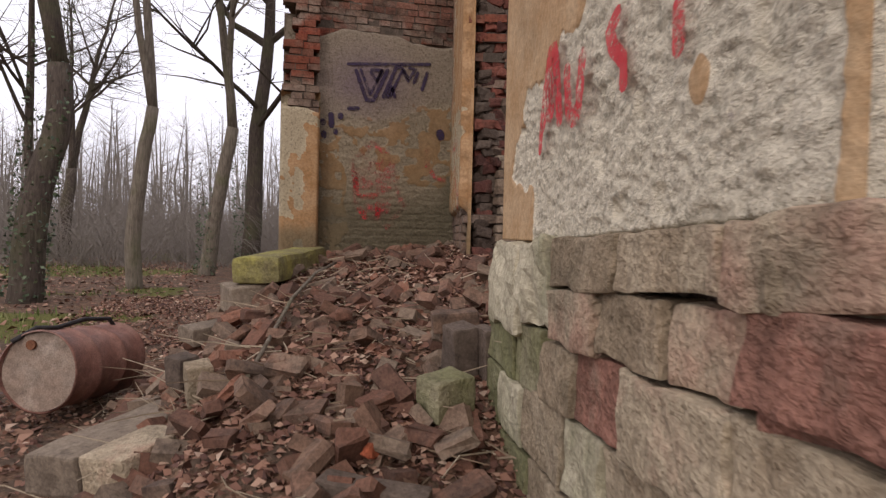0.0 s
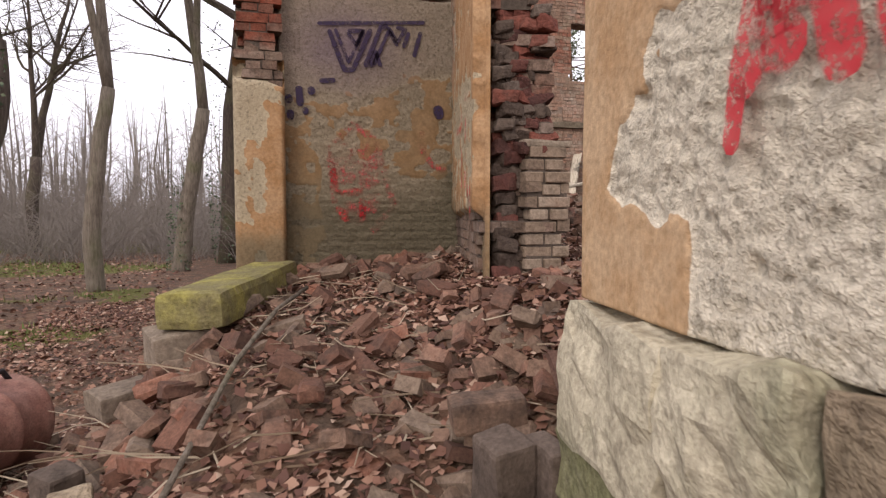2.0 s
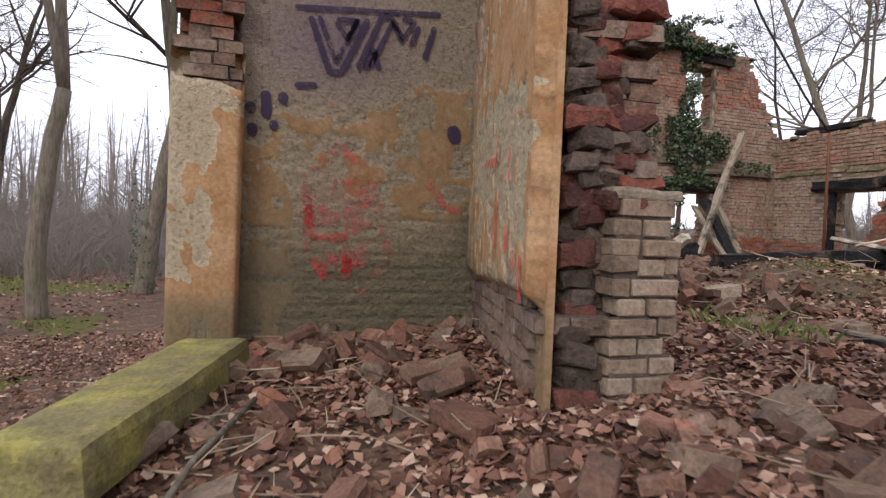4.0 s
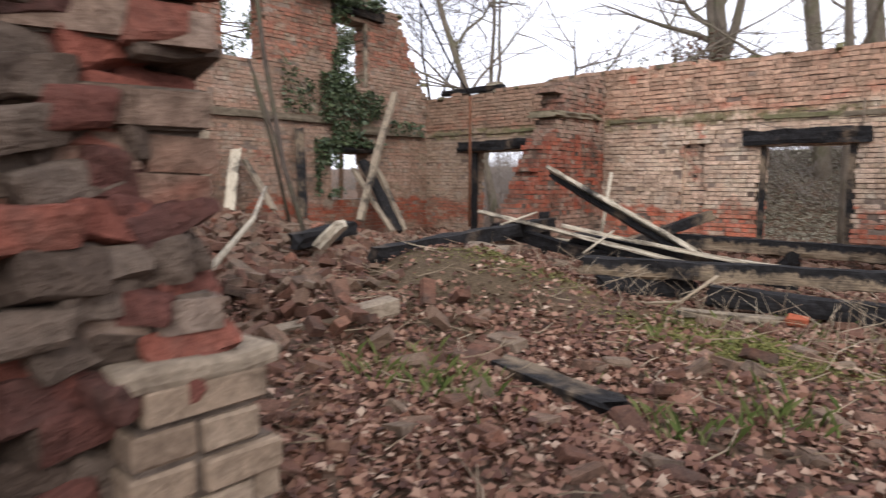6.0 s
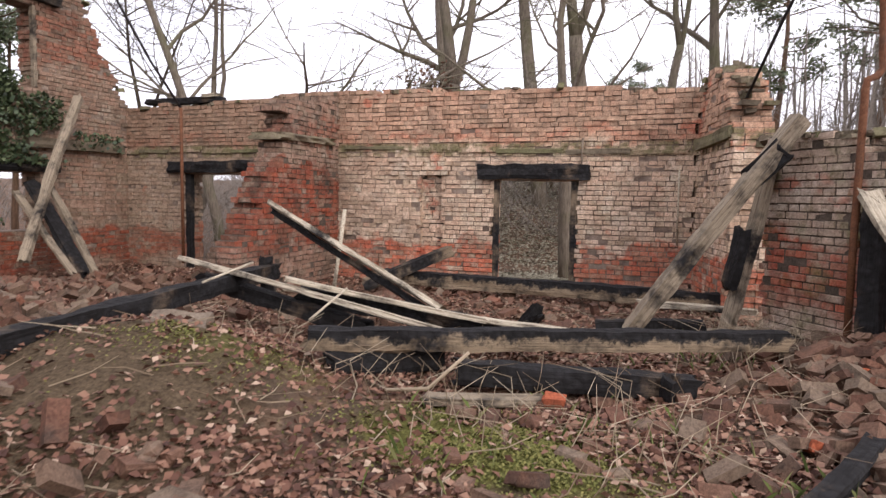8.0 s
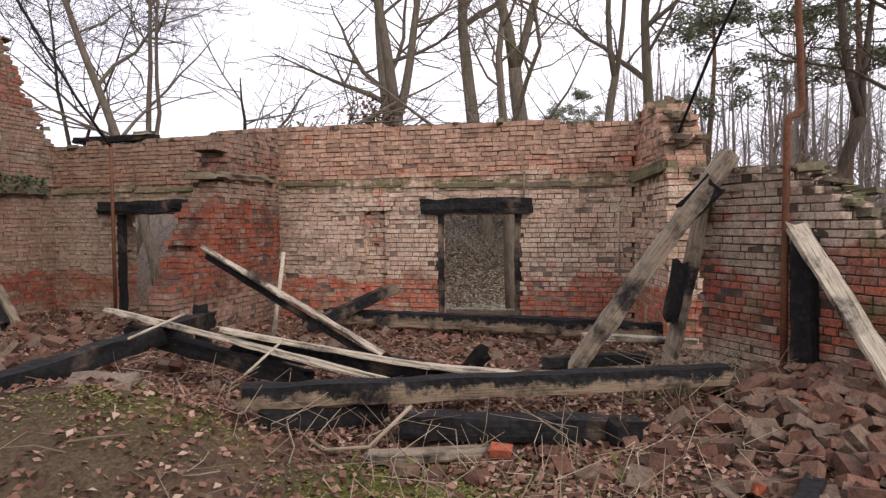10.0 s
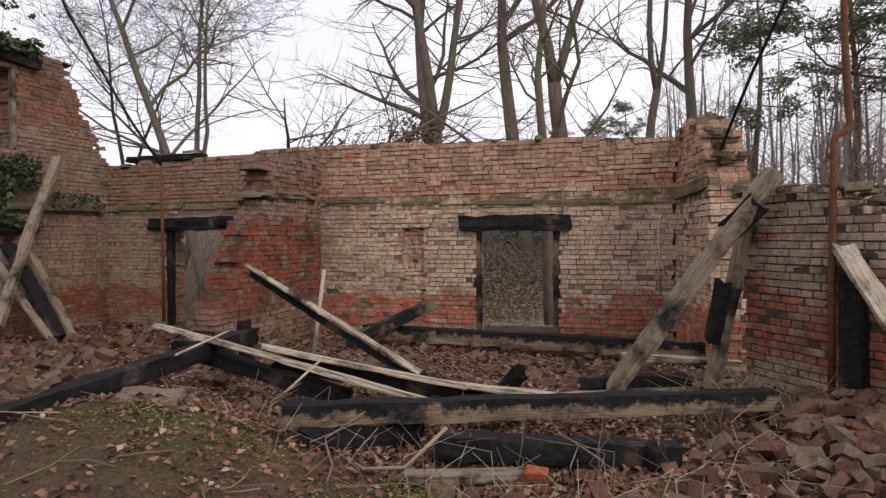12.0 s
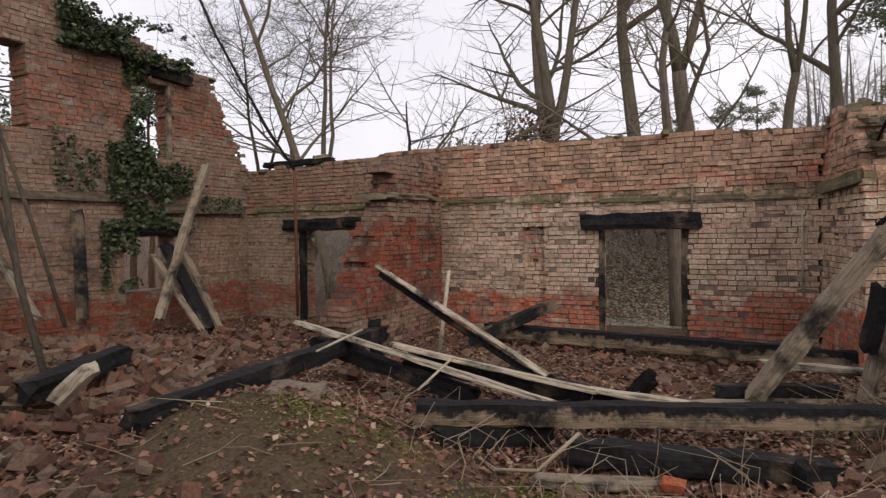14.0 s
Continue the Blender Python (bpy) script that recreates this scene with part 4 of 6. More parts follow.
def on_niche(pts, w, mat, label=""):
    stroke(wall_niche, NA, nu, nn, [(NL - s, z) for s, z in pts], (1.6 if mat is SPRAY_BLACK else 1.25) * w, mat, 0.034, label)


for pts, w in (([(0.62, 3.13), (1.51, 3.21)], 0.022), ([(0.71, 3.09), (0.83, 2.78), (0.9, 2.78), (1.05, 3.12)], 0.028), ([(0.76, 3.10), (0.865, 2.84), (0.99, 3.11)], 0.02),
               ([(0.86, 3.08), (0.93, 2.98), (0.99, 3.1), (0.86, 3.09)], 0.022), ([(1.0, 2.81), (1.13, 3.14), (1.19, 3.16)], 0.028), ([(1.04, 2.81), (1.09, 2.94), (1.13, 2.82)], 0.026),
               ([(1.07, 2.83), (1.2, 3.12), (1.27, 3.0)], 0.022), ([(1.19, 3.15), (1.27, 3.03), (1.34, 3.14), (1.26, 3.15)], 0.024), ([(1.37, 3.12), (1.32, 2.99)], 0.026), ([(1.47, 3.13), (1.41, 2.92)], 0.026),
               ([(0.63, 2.68), (0.76, 2.69)], 0.03), ([(0.388, 2.56), (0.396, 2.49)], 0.045), ([(0.40, 2.44), (0.405, 2.36)], 0.042), ([(0.52, 2.465), (0.52, 2.405)], 0.034), ([(0.575, 2.63), (0.56, 2.565)], 0.042),
               ([(0.47, 2.63), (0.48, 2.47)], 0.045), ([(1.61, 2.53), (1.64, 2.42)], 0.07)):
    on_niche(pts, w, SPRAY_BLACK, "black sprayed lettering")
for pts, w, mat in (([(0.735, 1.98), (0.745, 1.80)], 0.055, SPRAY_RED), ([(0.745, 1.785), (0.97, 1.80)], 0.05, SPRAY_RED), ([(0.74, 1.95), (0.73, 2.14)], 0.09, SPRAY_FADED), ([(0.86, 2.25), (0.84, 1.85)], 0.13, SPRAY_FADED), ([(1.0, 2.2), (1.04, 1.62)], 0.15, SPRAY_FADED), ([(0.8, 1.7), (0.98, 1.55)], 0.12, SPRAY_FADED), ([(0.77, 1.68), (0.85, 1.56)], 0.06, SPRAY_RED), ([(0.97, 1.75), (0.97, 1.58)], 0.05, SPRAY_RED), ([(0.9, 2.17), (0.92, 2.04)], 0.06, SPRAY_FADED),
                    ([(0.74, 1.7), (0.72, 2.16), (0.89, 2.34), (1.09, 2.22), (1.23, 1.69), (1.05, 1.46)], 0.05, SPRAY_FADED), ([(0.80, 1.77), (0.94, 1.78)], 0.03, SPRAY_FADED),
                    ([(1.47, 2.32), (1.49, 2.13), (1.58, 2.02), (1.70, 1.98)], 0.045, SPRAY_FADED)):
    on_niche(pts, w, mat, "worn red spray marks")

# pilaster at the niche's left edge, standing proud
def pil_fields(S, Z):
    s = 0.36 - S
    n1, n2 = fbm(s * 3 + 8, Z * 2.4, 5, 4), fbm(s * 11, Z * 13, 2, 3)
    coat = sstep(0.55, 0.60, 0.55 * n1 + 0.45 * n2 + 0.25 * sstep(0.15, 0.3, s) + 0.12 * sstep(2.0, 1.4, Z))
    gone = sstep(-0.03, 0.05, Z - 2.66 - 0.2 * (n1 - 0.5))
    relief = np.where(coat > 0.5, 0.006, 0.0) + 0.008 * (fbm(s * 18, Z * 26, 5, 3) - 0.5) * (1 - coat) - 0.14 * gone
    return {"relief": relief, "coat": coat, "haze": 0.0 * S, "damp_dark": 0.9 * sstep(1.7, 1.3, Z)}


pil, _, _ = brick_wall("wall_pilaster", (1.12, 6.05), (0.77, 6.05), 0.8, 4.25, 0.2, lambda s, z: 0.35 - s > 0.02 + 0.05 * float(vnoise(z * 6, 8.1, 3)) + 0.05 * sstep(2.9, 4.2, z), BRICK_FRONT,
    "pilaster of flaking pale plaster over brick", 19, jitter=0.01, both=False)
plaster("pilaster_plaster", (1.135, 6.02), (0.755, 6.02), 1.0, 2.8, pil_fields, CHEEK_PLASTER, pil, "pale plaster flaking from ochre")


# cheek plaster
CL = 2.036


def cheek_fields(S, Z):
    n1, n2 = fbm(S * 2.5 + 1, Z * 2.2 + 4, 6, 4), fbm(S * 10, Z * 12, 4, 3)
    n3 = fbm(S * 16 + 5, Z * 9, 3, 4)
    coat = sstep(-0.02, 0.02, Z - 2.36 + 0.35 * (n1 - 0.5) - 0.15 * S + 0.25 * (n3 - 0.5)) * sstep(0.36, 0.40, n2 + 0.3 * (0.9 - S))
    coat = np.maximum(coat, 0.9 * sstep(0.57, 0.60, 0.6 * n3 + 0.4 * n1))
    coat = np.maximum(coat, sstep(0.015, -0.015, S - 0.12 - 0.22 * (n3 - 0.5)))
    gone = sstep(0.05, -0.03, Z - 1.62 + 0.12 * (n1 - 0.5))
    relief = np.where(coat > 0.5, 0.008, 0.0) + 0.010 * (fbm(S * 15, Z * 30, 5, 4) - 0.5) * (1 - coat) * 1.6
    nick = sstep(0.012, -0.012, S - 0.015 - 0.075 * fbm(Z * 7, S * 0 + 3.3, 5, 4))
    # Damp low down and in streaks; also darker towards the inner corner.
    return {"relief": relief - 0.07 * np.clip(gone + nick, 0, 1), "coat": coat, "haze": 0.25 * sstep(2.5, 2.9, Z) * sstep(1.2, 1.8, S), "damp_dark": 0.75 * sstep(2.0, 1.4, Z) + 0.6 * sstep(1.3, 2.0, S) + 0.3 * sstep(0.5, 0.8, fbm(S * 14, Z * 1.2, 5, 3))}


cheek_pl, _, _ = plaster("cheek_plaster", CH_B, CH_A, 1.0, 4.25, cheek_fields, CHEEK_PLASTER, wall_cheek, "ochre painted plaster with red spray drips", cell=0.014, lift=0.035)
for pts, w in (([(0.74, 2.29), (0.76, 2.16)], 0.05), ([(1.15, 2.22), (0.75, 2.19)], 0.04), ([(0.44, 2.22), (0.42, 2.08)], 0.045), ([(0.46, 1.9), (0.45, 1.78)], 0.05), ([(0.73, 2.06), (0.73, 1.79)], 0.035),
               ([(0.28, 1.80), (0.29, 1.71)], 0.06), ([(0.13, 1.78), (0.19, 1.66)], 0.06), ([(0.16, 1.65), (0.10, 1.62)], 0.07), ([(0.46, 2.36), (0.40, 2.34)], 0.04), ([(0.22, 2.34), (0.20, 2.31)], 0.04)):
    stroke(wall_cheek, CH_B, cu, cn, [(s + 0.0, z) for s, z in pts], 1.35 * w, SPRAY_RED, 0.051, "red spray drips")

# broken wall end: lumps of brick and old mortar
broken = [[rough_block("broken_brick", (0.125 + 0.02 * (k % 3), 0.12, 0.078 + 0.012 * (k % 2)), m, 60 + k, 0.030, 4, 0.02) for k in range(7)] for m in (RUBBLE_MORTAR, BROKEN_RED)]
lump_r = random.Random(9)
z = 0.95
while z < 4.25:
    for x0, sort in ((0.15, 0), (0.22, 0 if z < 2.5 else 1), (0.29, 1), (0.36, 1)):
        if z < 2.0 and x0 > 0.25:
            continue
        pick = 1 - sort if lump_r.random() < 0.2 else sort
        q = link("broken_brick", lump_r.choice(broken[pick]), wall_cheek)
        q.matrix_world = pose(CH_B[0] + x0 + abs(lump_r.gauss(0, 0.015)), CH_B[1] + 0.07 + 0.05 * (z > 2.75) + 0.035 * math.sin(z * 7 + x0 * 9) + lump_r.gauss(0, 0.022), z + lump_r.gauss(0, 0.008), lump_r.gauss(0, 9), lump_r.gauss(0, 9), lump_r.gauss(0, 12))
    z += 0.07

# small pale brick pier at the foot of the wall end
foot, _, _ = brick_wall("wall_foot_pier", (2.64, 4.29), (2.36, 4.29), 0.8, 2.0, 0.4, lambda s, z: True, BRICK_PALE,
    "low brick pier of pale weathered bricks", 20, jitter=0.008, single=lambda s, z: z > 1.1, both=False)
cap = link("pier_cap", rough_block("pier_cap", (0.29, 0.40, 0.045), GREY_STONE, 4, 0.014, 3), foot, "lichen-grey mortar cap")
cap.matrix_world = pose(2.50, 4.49, 2.02)


# ---- timbers ----
def beam_mesh(name, length, w, h, mat, seed=0, jag=0.12, warp=0.02, taper=0.0, sides=1):
    """A hewn timber along its own x axis with splintered ends and worn, uneven faces."""
    r = random.Random(seed)
    n = max(8, int(length / 0.07))
    ring = [(-0.5, -0.5), (-0.17, -0.53), (0.18, -0.51), (0.5, -0.5), (0.53, -0.15), (0.5, 0.2), (0.5, 0.5), (0.15, 0.52), (-0.2, 0.51), (-0.5, 0.5), (-0.52, 0.18), (-0.51, -0.2)]
    verts, faces = [], []
    offs = [(r.uniform(0, jag), r.uniform(0, jag)) for _ in ring]
    for i in range(n + 1):
        f = i / n
        bx, bz = warp * math.sin(f * 3.1 + seed), warp * 0.7 * math.sin(f * 2.3 + 2 * seed)
        sc = 1 - taper * f
        for k, (a, c) in enumerate(ring):
            x = f * length
            if i == 0:
                x += offs[k][0]
            elif i == n:
                x -= offs[k][1]
            q = noise.noise(Vector((x * 2.2 + seed, a * 2, c * 2))) * 0.22 + noise.noise(Vector((x * 7 + seed, a * 3, c * 3))) * 0.15
            chew = 1 + q
            verts.append((x, a * w * sc * chew + bx, c * h * sc * chew + bz))
        if i:
            m = len(ring)
            for k in range(m):
                faces.append(((i - 1) * m + k, (i - 1) * m + (k + 1) % m, i * m + (k + 1) % m, i * m + k))
    m = len(ring)
    faces += [tuple(range(m))[::-1], tuple(n * m + k for k in range(m))]
    return mesh_from(name, verts, faces, mat)


def beam(name, p0, p1, w, h, mat, label, category="beam", seed=0, roll=0.0, group="", **kw):
    p0, p1 = Vector(p0), Vector(p1)
    d = p1 - p0
    q = d.to_track_quat("X", "Z").to_matrix().to_4x4()
    ob = link(name, beam_mesh(name, d.length, w, h, mat, seed, **kw), None, label, category, group)
    ob.matrix_world = Matrix.Translation(p0) @ q @ pose(0, 0, 0, roll)
    return ob


FALLEN = "fallen roof timbers"
beam("fallen_beam", (5.75, 7.55, 1.64), (8.85, 7.62, 1.82), 0.16, 0.15, BEAM_CHAR, "charred black roof beam lying across a mound", seed=1, group=FALLEN, jag=0.1)
beam("fallen_beam", (8.8, 7.65, 1.4), (8.74, 7.62, 1.98), 0.13, 0.13, BEAM_CHAR, "charred stump of a beam standing on end", seed=2, group=FALLEN)
beam("fallen_beam", (6.95, 6.15, 1.60), (8.72, 2.75, 1.50), 0.14, 0.15, BEAM_TOP, "long half-burnt beam lying flat over debris", seed=3, group=FALLEN, jag=0.16)
beam("fallen_beam", (7.15, 5.1, 1.42), (7.75, 3.45, 1.33), 0.17, 0.15, BEAM_CHAR, "burnt black beam end under a longer beam", seed=4, group=FALLEN)
beam("fallen_beam", (7.0, 6.0, 1.42), (7.6, 5.3, 1.42), 0.22, 0.2, BEAM_CHAR, "burnt black block under a longer beam", seed=5, group=FALLEN)
beam("leaning_plank", (8.96, 7.72, 2.50), (8.25, 5.45, 1.58), 0.26, 0.05, PLANK_PALE, "tilted plank with pale worn face and black edge", "plank", seed=6, roll=-28, group=FALLEN, jag=0.2)
beam("leaning_plank", (9.0, 7.74, 2.44), (8.32, 5.5, 1.51), 0.17, 0.06, BEAM_CHAR, "charred board under a pale plank", "plank", seed=46, roll=-28, group=FALLEN, jag=0.2)
beam("fallen_plank", (8.2, 8.3, 1.95), (7.66, 5.25, 1.58), 0.15, 0.045, PLANK_PALE, "split pale plank lying on charred beams", "plank", seed=7, roll=-14, group=FALLEN, jag=0.3)
beam("fallen_plank", (7.95, 6.95, 1.87), (8.05, 5.0, 1.61), 0.10, 0.04, PLANK_PALE, "narrow pale split plank", "plank", seed=8, roll=-8, group=FALLEN, jag=0.3)
beam("fallen_plank", (8.05, 5.2, 1.63), (8.3, 4.2, 1.5), 0.09, 0.04, PLANK_PALE, "narrow pale split plank", "plank", seed=9, group=FALLEN, jag=0.3)
beam("fallen_beam", (8.15, 6.9, 1.70), (8.25, 4.6, 1.45), 0.16, 0.15, BEAM_CHAR, "burnt black beam beneath pale planks", seed=10, group=FALLEN)
beam("fallen_beam", (8.3, 8.1, 1.76), (7.85, 6.0, 1.50), 0.13, 0.13, BEAM_CHAR, "burnt black beam beneath pale planks", seed=11, group=FALLEN)
beam("fallen_beam", (11.55, 7.6, 1.46), (11.2, 2.9, 1.42), 0.17, 0.19, BEAM_TOP, "long dark beam lying along the back wall", seed=12, group=FALLEN)
beam("leaning_beam", (9.50, 4.02, 1.28), (9.55, 2.58, 3.42), 0.16, 0.14, BEAM_OLD, "weathered beam leaning on the wall, charred near its top", seed=13, roll=15, group=FALLEN, jag=0.18)
beam("leaning_beam", (9.62, 3.02, 2.8), (9.56, 2.72, 3.14), 0.19, 0.2, BEAM_CHAR, "burnt tenon block where two timbers meet", seed=14, group=FALLEN)
beam("leaning_post", (9.7, 3.14, 1.28), (9.9, 2.8, 2.95), 0.12, 0.10, BEAM_OLD, "grey post leaning under a beam", "post", seed=15, group=FALLEN)
beam("leaning_post", (9.74, 3.11, 1.75), (9.82, 2.98, 2.4), 0.14, 0.12, BEAM_CHAR, "charred lump of timber clinging to a grey post", "post", seed=16, group=FALLEN)
beam("leaning_plank", (9.02, 2.22, 2.75), (7.95, 1.8, 1.5), 0.14, 0.06, PLANK_PALE, "pale splintered plank leaning on the mossy wall", "plank", seed=17, roll=20, group=FALLEN, jag=0.25)
beam("wall_post", (8.95, 2.16, 1.3), (8.97, 2.14, 2.7), 0.17, 0.12, BEAM_CHAR, "charred upright post against the mossy wall", "post", seed=18)
beam("leaning_beam", (9.5, 12.15, 1.55), (11.2, 12.95, 4.2), 0.12, 0.10, BEAM_OLD, "pale weathered beam leaning on the gable wall", seed=19, group=FALLEN, jag=0.25)
beam("leaning_plank", (10.05, 11.8, 1.35), (10.08, 13.05, 2.62), 0.10, 0.05, BEAM_OLD, "narrow plank leaning on the gable wall", "plank", seed=20, group=FALLEN)
beam("leaning_plank", (10.64, 12.0, 1.25), (10.6, 13.0, 2.72), 0.12, 0.06, BEAM_OLD, "narrow plank leaning on the gable wall", "plank", seed=21, group=FALLEN)
beam("leaning_plank", (10.3, 11.95, 1.3), (10.3, 13.0, 2.75), 0.22, 0.08, BEAM_CHAR, "charred board leaning on the gable wall", "plank", seed=22, group=FALLEN)
beam("wall_post", (8.84, 13.02, 1.6), (8.86, 13.05, 3.32), 0.16, 0.13, BEAM_HALF, "dark post standing against the gable wall", "post", seed=23)
beam("wall_post", (7.0, 13.0, 1.7), (7.02, 13.04, 3.2), 0.15, 0.13, BEAM_OLD, "grey post standing against the gable wall", "post", seed=24)
beam("leaning_plank", (7.1, 12.5, 1.8), (7.6, 13.08, 2.9), 0.16, 0.05, PLANK_PALE, "pale plank leaning on the gable wall", "plank", seed=25, group=FALLEN)
beam("leaning_plank", (7.9, 12.4, 1.8), (7.7, 13.08, 2.75), 0.12, 0.05, BEAM_OLD, "short plank leaning on the gable wall", "plank", seed=26, group=FALLEN)
beam("loose_board", (4.82, 5.45, 1.31), (4.62, 4.5, 1.31), 0.17, 0.06, BEAM_HALF, "half-buried dark board on the leaves", "board", seed=27)
beam("fallen_log", (5.95, 3.2, 1.32), (7.0, 2.65, 1.34), 0.09, 0.09, BEAM_CHAR, "charred log on the leaves", "log", seed=28, group=FALLEN)
beam("fallen_beam", (5.9, 8.55, 1.62), (6.0, 8.25, 1.95), 0.12, 0.10, PLANK_PALE, "pale stump of a split beam", seed=29, group=FALLEN)
beam("fallen_beam", (5.8, 8.9, 1.7), (7.0, 9.3, 1.78), 0.18, 0.16, BEAM_CHAR, "charred beam half sunk in rubble", seed=30, group=FALLEN)
beam("fallen_beam", (9.0, 5.1, 1.26), (8.7, 4.75, 1.62), 0.12, 0.12, BEAM_CHAR, "charred stump standing at a slant", seed=31, group=FALLEN)
beam("fallen_beam", (9.5, 4.35, 1.33), (9.9, 3.3, 1.36), 0.16, 0.13, BEAM_CHAR, "charred beam lying on leaves", seed=32, group=FALLEN)
beam("fallen_plank", (9.1, 4.6, 1.28), (10.2, 2.8, 1.33), 0.16, 0.05, BEAM_OLD, "grey plank lying on leaves", "plank", seed=33, group=FALLEN)
beam("fallen_plank", (10.4, 4.0, 1.5), (10.5, 2.7, 1.43), 0.14, 0.06, PLANK_PALE, "pale plank among dark beams", "plank", seed=34, group=FALLEN)
beam("fallen_beam", (10.9, 7.6, 1.35), (11.9, 6.6, 1.85), 0.16, 0.15, BEAM_HALF, "brown beam slanting against the back wall", seed=35, group=FALLEN)
beam("fallen_plank", (6.85, 5.2, 1.32), (7.25, 4.3, 1.30), 0.15, 0.05, BEAM_OLD, "grey split plank on the leaves", "plank", seed=36, group=FALLEN)
beam("fallen_beam", (7.56, 3.68, hz(7.56, 3.68)), (7.53, 3.64, hz(7.56, 3.68) + 0.2), 0.11, 0.10, BEAM_CHAR, "charred stump standing in the leaves", seed=53, group=FALLEN, jag=0.08)
beam("concrete_sill", (4.0, 6.85, hz(4.0, 6.85) + 0.12), (5.0, 6.45, hz(5.0, 6.45) + 0.06), 0.2, 0.12, GREY_STONE, "long grey concrete sill half sunk in rubble", "sill", seed=37, jag=0.03, warp=0.004)
# lintels
beam("lintel", (12.52, 6.42, 3.01), (12.52, 4.72, 3.01), 0.3, 0.22, BEAM_CHAR, "charred timber lintel over a doorway", "lintel", seed=38, jag=0.04, warp=0.006)
beam("lintel", (12.5, 12.25, 3.06), (12.5, 10.35, 3.10), 0.3, 0.2, BEAM_CHAR, "charred timber lintel over a doorway", "lintel", seed=39, jag=0.05, warp=0.006)
beam("lintel", (11.1, 13.3, 5.68), (9.75, 13.3, 5.72), 0.3, 0.17, BEAM_CHAR, "dark timber lintel over an upper window", "lintel", seed=40, jag=0.04, warp=0.006)
beam("lintel", (11.0, 13.3, 2.98), (9.5, 13.3, 2.98), 0.3, 0.16, BEAM_CHAR, "dark timber lintel over a lower window", "lintel", seed=41, jag=0.04, warp=0.006)
beam("wall_plate", (12.62, 12.9, 4.26), (12.62, 11.2, 4.30), 0.2, 0.10, BEAM_CHAR, "charred roof plate lying on the wall top", "beam", seed=42, jag=0.08)
beam("wall_plate", (12.6, 11.6, 4.36), (12.6, 11.25, 4.36), 0.24, 0.06, PLANK_PALE, "short pale board on the wall top", "board", seed=43)
# door frames: charred jamb boards
for y0 in (4.95, 6.13):
    beam("door_jamb", (12.50, y0, 1.1), (12.50, y0, 2.9), 0.10, 0.07, BEAM_HALF, "dark timber door jamb in a brick opening", "door jamb", seed=int(y0 * 10), jag=0.01, warp=0.004)
beam("door_jamb", (12.5, 11.86, 1.0), (12.5, 11.86, 2.95), 0.12, 0.09, BEAM_CHAR, "dark timber door jamb in a brick opening", "door jamb", seed=51, jag=0.01, warp=0.004)
beam("window_jamb", (10.68, 13.3, 4.25), (10.68, 13.3, 5.6), 0.08, 0.07, BEAM_OLD, "rotten timber window jamb in the gable", "window jamb", seed=52, jag=0.01, warp=0.004)

# string course of render on the back wall, mossy
def ledge(name, p0, p1, h, d, seed, label, mat=None):
    ob = beam(name, p0, p1, d, h, mat or MOSSY_TOP, label, "ledge", seed=seed, jag=0.05, warp=0.008)
    return tagged(ob, kind="structure")


lg = random.Random(15)
for y0, y1, z0, z1 in ((8.7, 3.4, 3.38, 3.27), (13.3, 10.0, 3.36, 3.36)):
    y = y0
    while y > y1 + 0.3:
        ln = min(lg.uniform(0.35, 1.1), y - y1)
        zz = z0 + (z1 - z0) * (y0 - y) / (y0 - y1)
        ledge("trim_back", (12.455, y, zz + lg.gauss(0, 0.012)), (12.455, y - ln, zz + lg.gauss(0, 0.012)), lg.uniform(0.04, 0.085), lg.uniform(0.03, 0.05), int(y * 10), "crumbling render ledge along a brick wall", lg.choice([MOSSY_TOP, BRICK_BACK, BRICK_BACK]))
        y -= ln + lg.uniform(-0.05, 0.06)
ledge("trim_gable", (12.3, 13.24, 3.38), (10.4, 13.24, 3.36), 0.16, 0.22, 63, "crumbling mortar ledge on the gable wall")
ledge("trim_gable", (9.9, 13.24, 3.5), (4.6, 13.24, 3.5), 0.12, 0.14, 64, "crumbling mortar ledge on the gable wall")
ledge("trim_return", (11.0, 3.02, 3.42), (12.3, 3.34, 3.36), 0.14, 0.08, 65, "crumbling rubble ledge on the corner wall")
ledge("trim_stub", (10.65, 9.0, 3.42), (12.3, 9.0, 3.46), 0.10, 0.5, 66, "broken dark ledge on a cross wall")


# ---- pipes, cables, poles ----
def tube_rings(pts, radii, sides):
    verts, faces = [], []
    pts = [Vector(p) for p in pts]
    side0 = None
    for i, p in enumerate(pts):
        d = (pts[min(i + 1, len(pts) - 1)] - pts[max(i - 1, 0)])
        d = d.normalized() if d.length > 1e-9 else Vector((0, 0, 1))
        ref = side0 if side0 is not None else (Vector((1, 0, 0)) if abs(d.x) < 0.8 else Vector((0, 1, 0)))
        s = ref - d * ref.dot(d)
        s.normalize()
        side0 = s
        t = d.cross(s)
        for k in range(sides):
            a = 2 * math.pi * k / sides
            verts.append(tuple(p + (s * math.cos(a) + t * math.sin(a)) * radii[i]))
        if i:
            for k in range(sides):
                faces.append(((i - 1) * sides + k, (i - 1) * sides + (k + 1) % sides, i * sides + (k + 1) % sides, i * sides + k))
    faces.append(tuple(range(sides))[::-1])
    faces.append(tuple((len(pts) - 1) * sides + k for k in range(sides)))
    return verts, faces


def rod(name, pts, radius, mat, label, category, parent=None):
    v, f = tube_rings(pts, [radius] * len(pts), 8)
    return link(name, mesh_from(name, v, f, mat, True), parent, label, category)


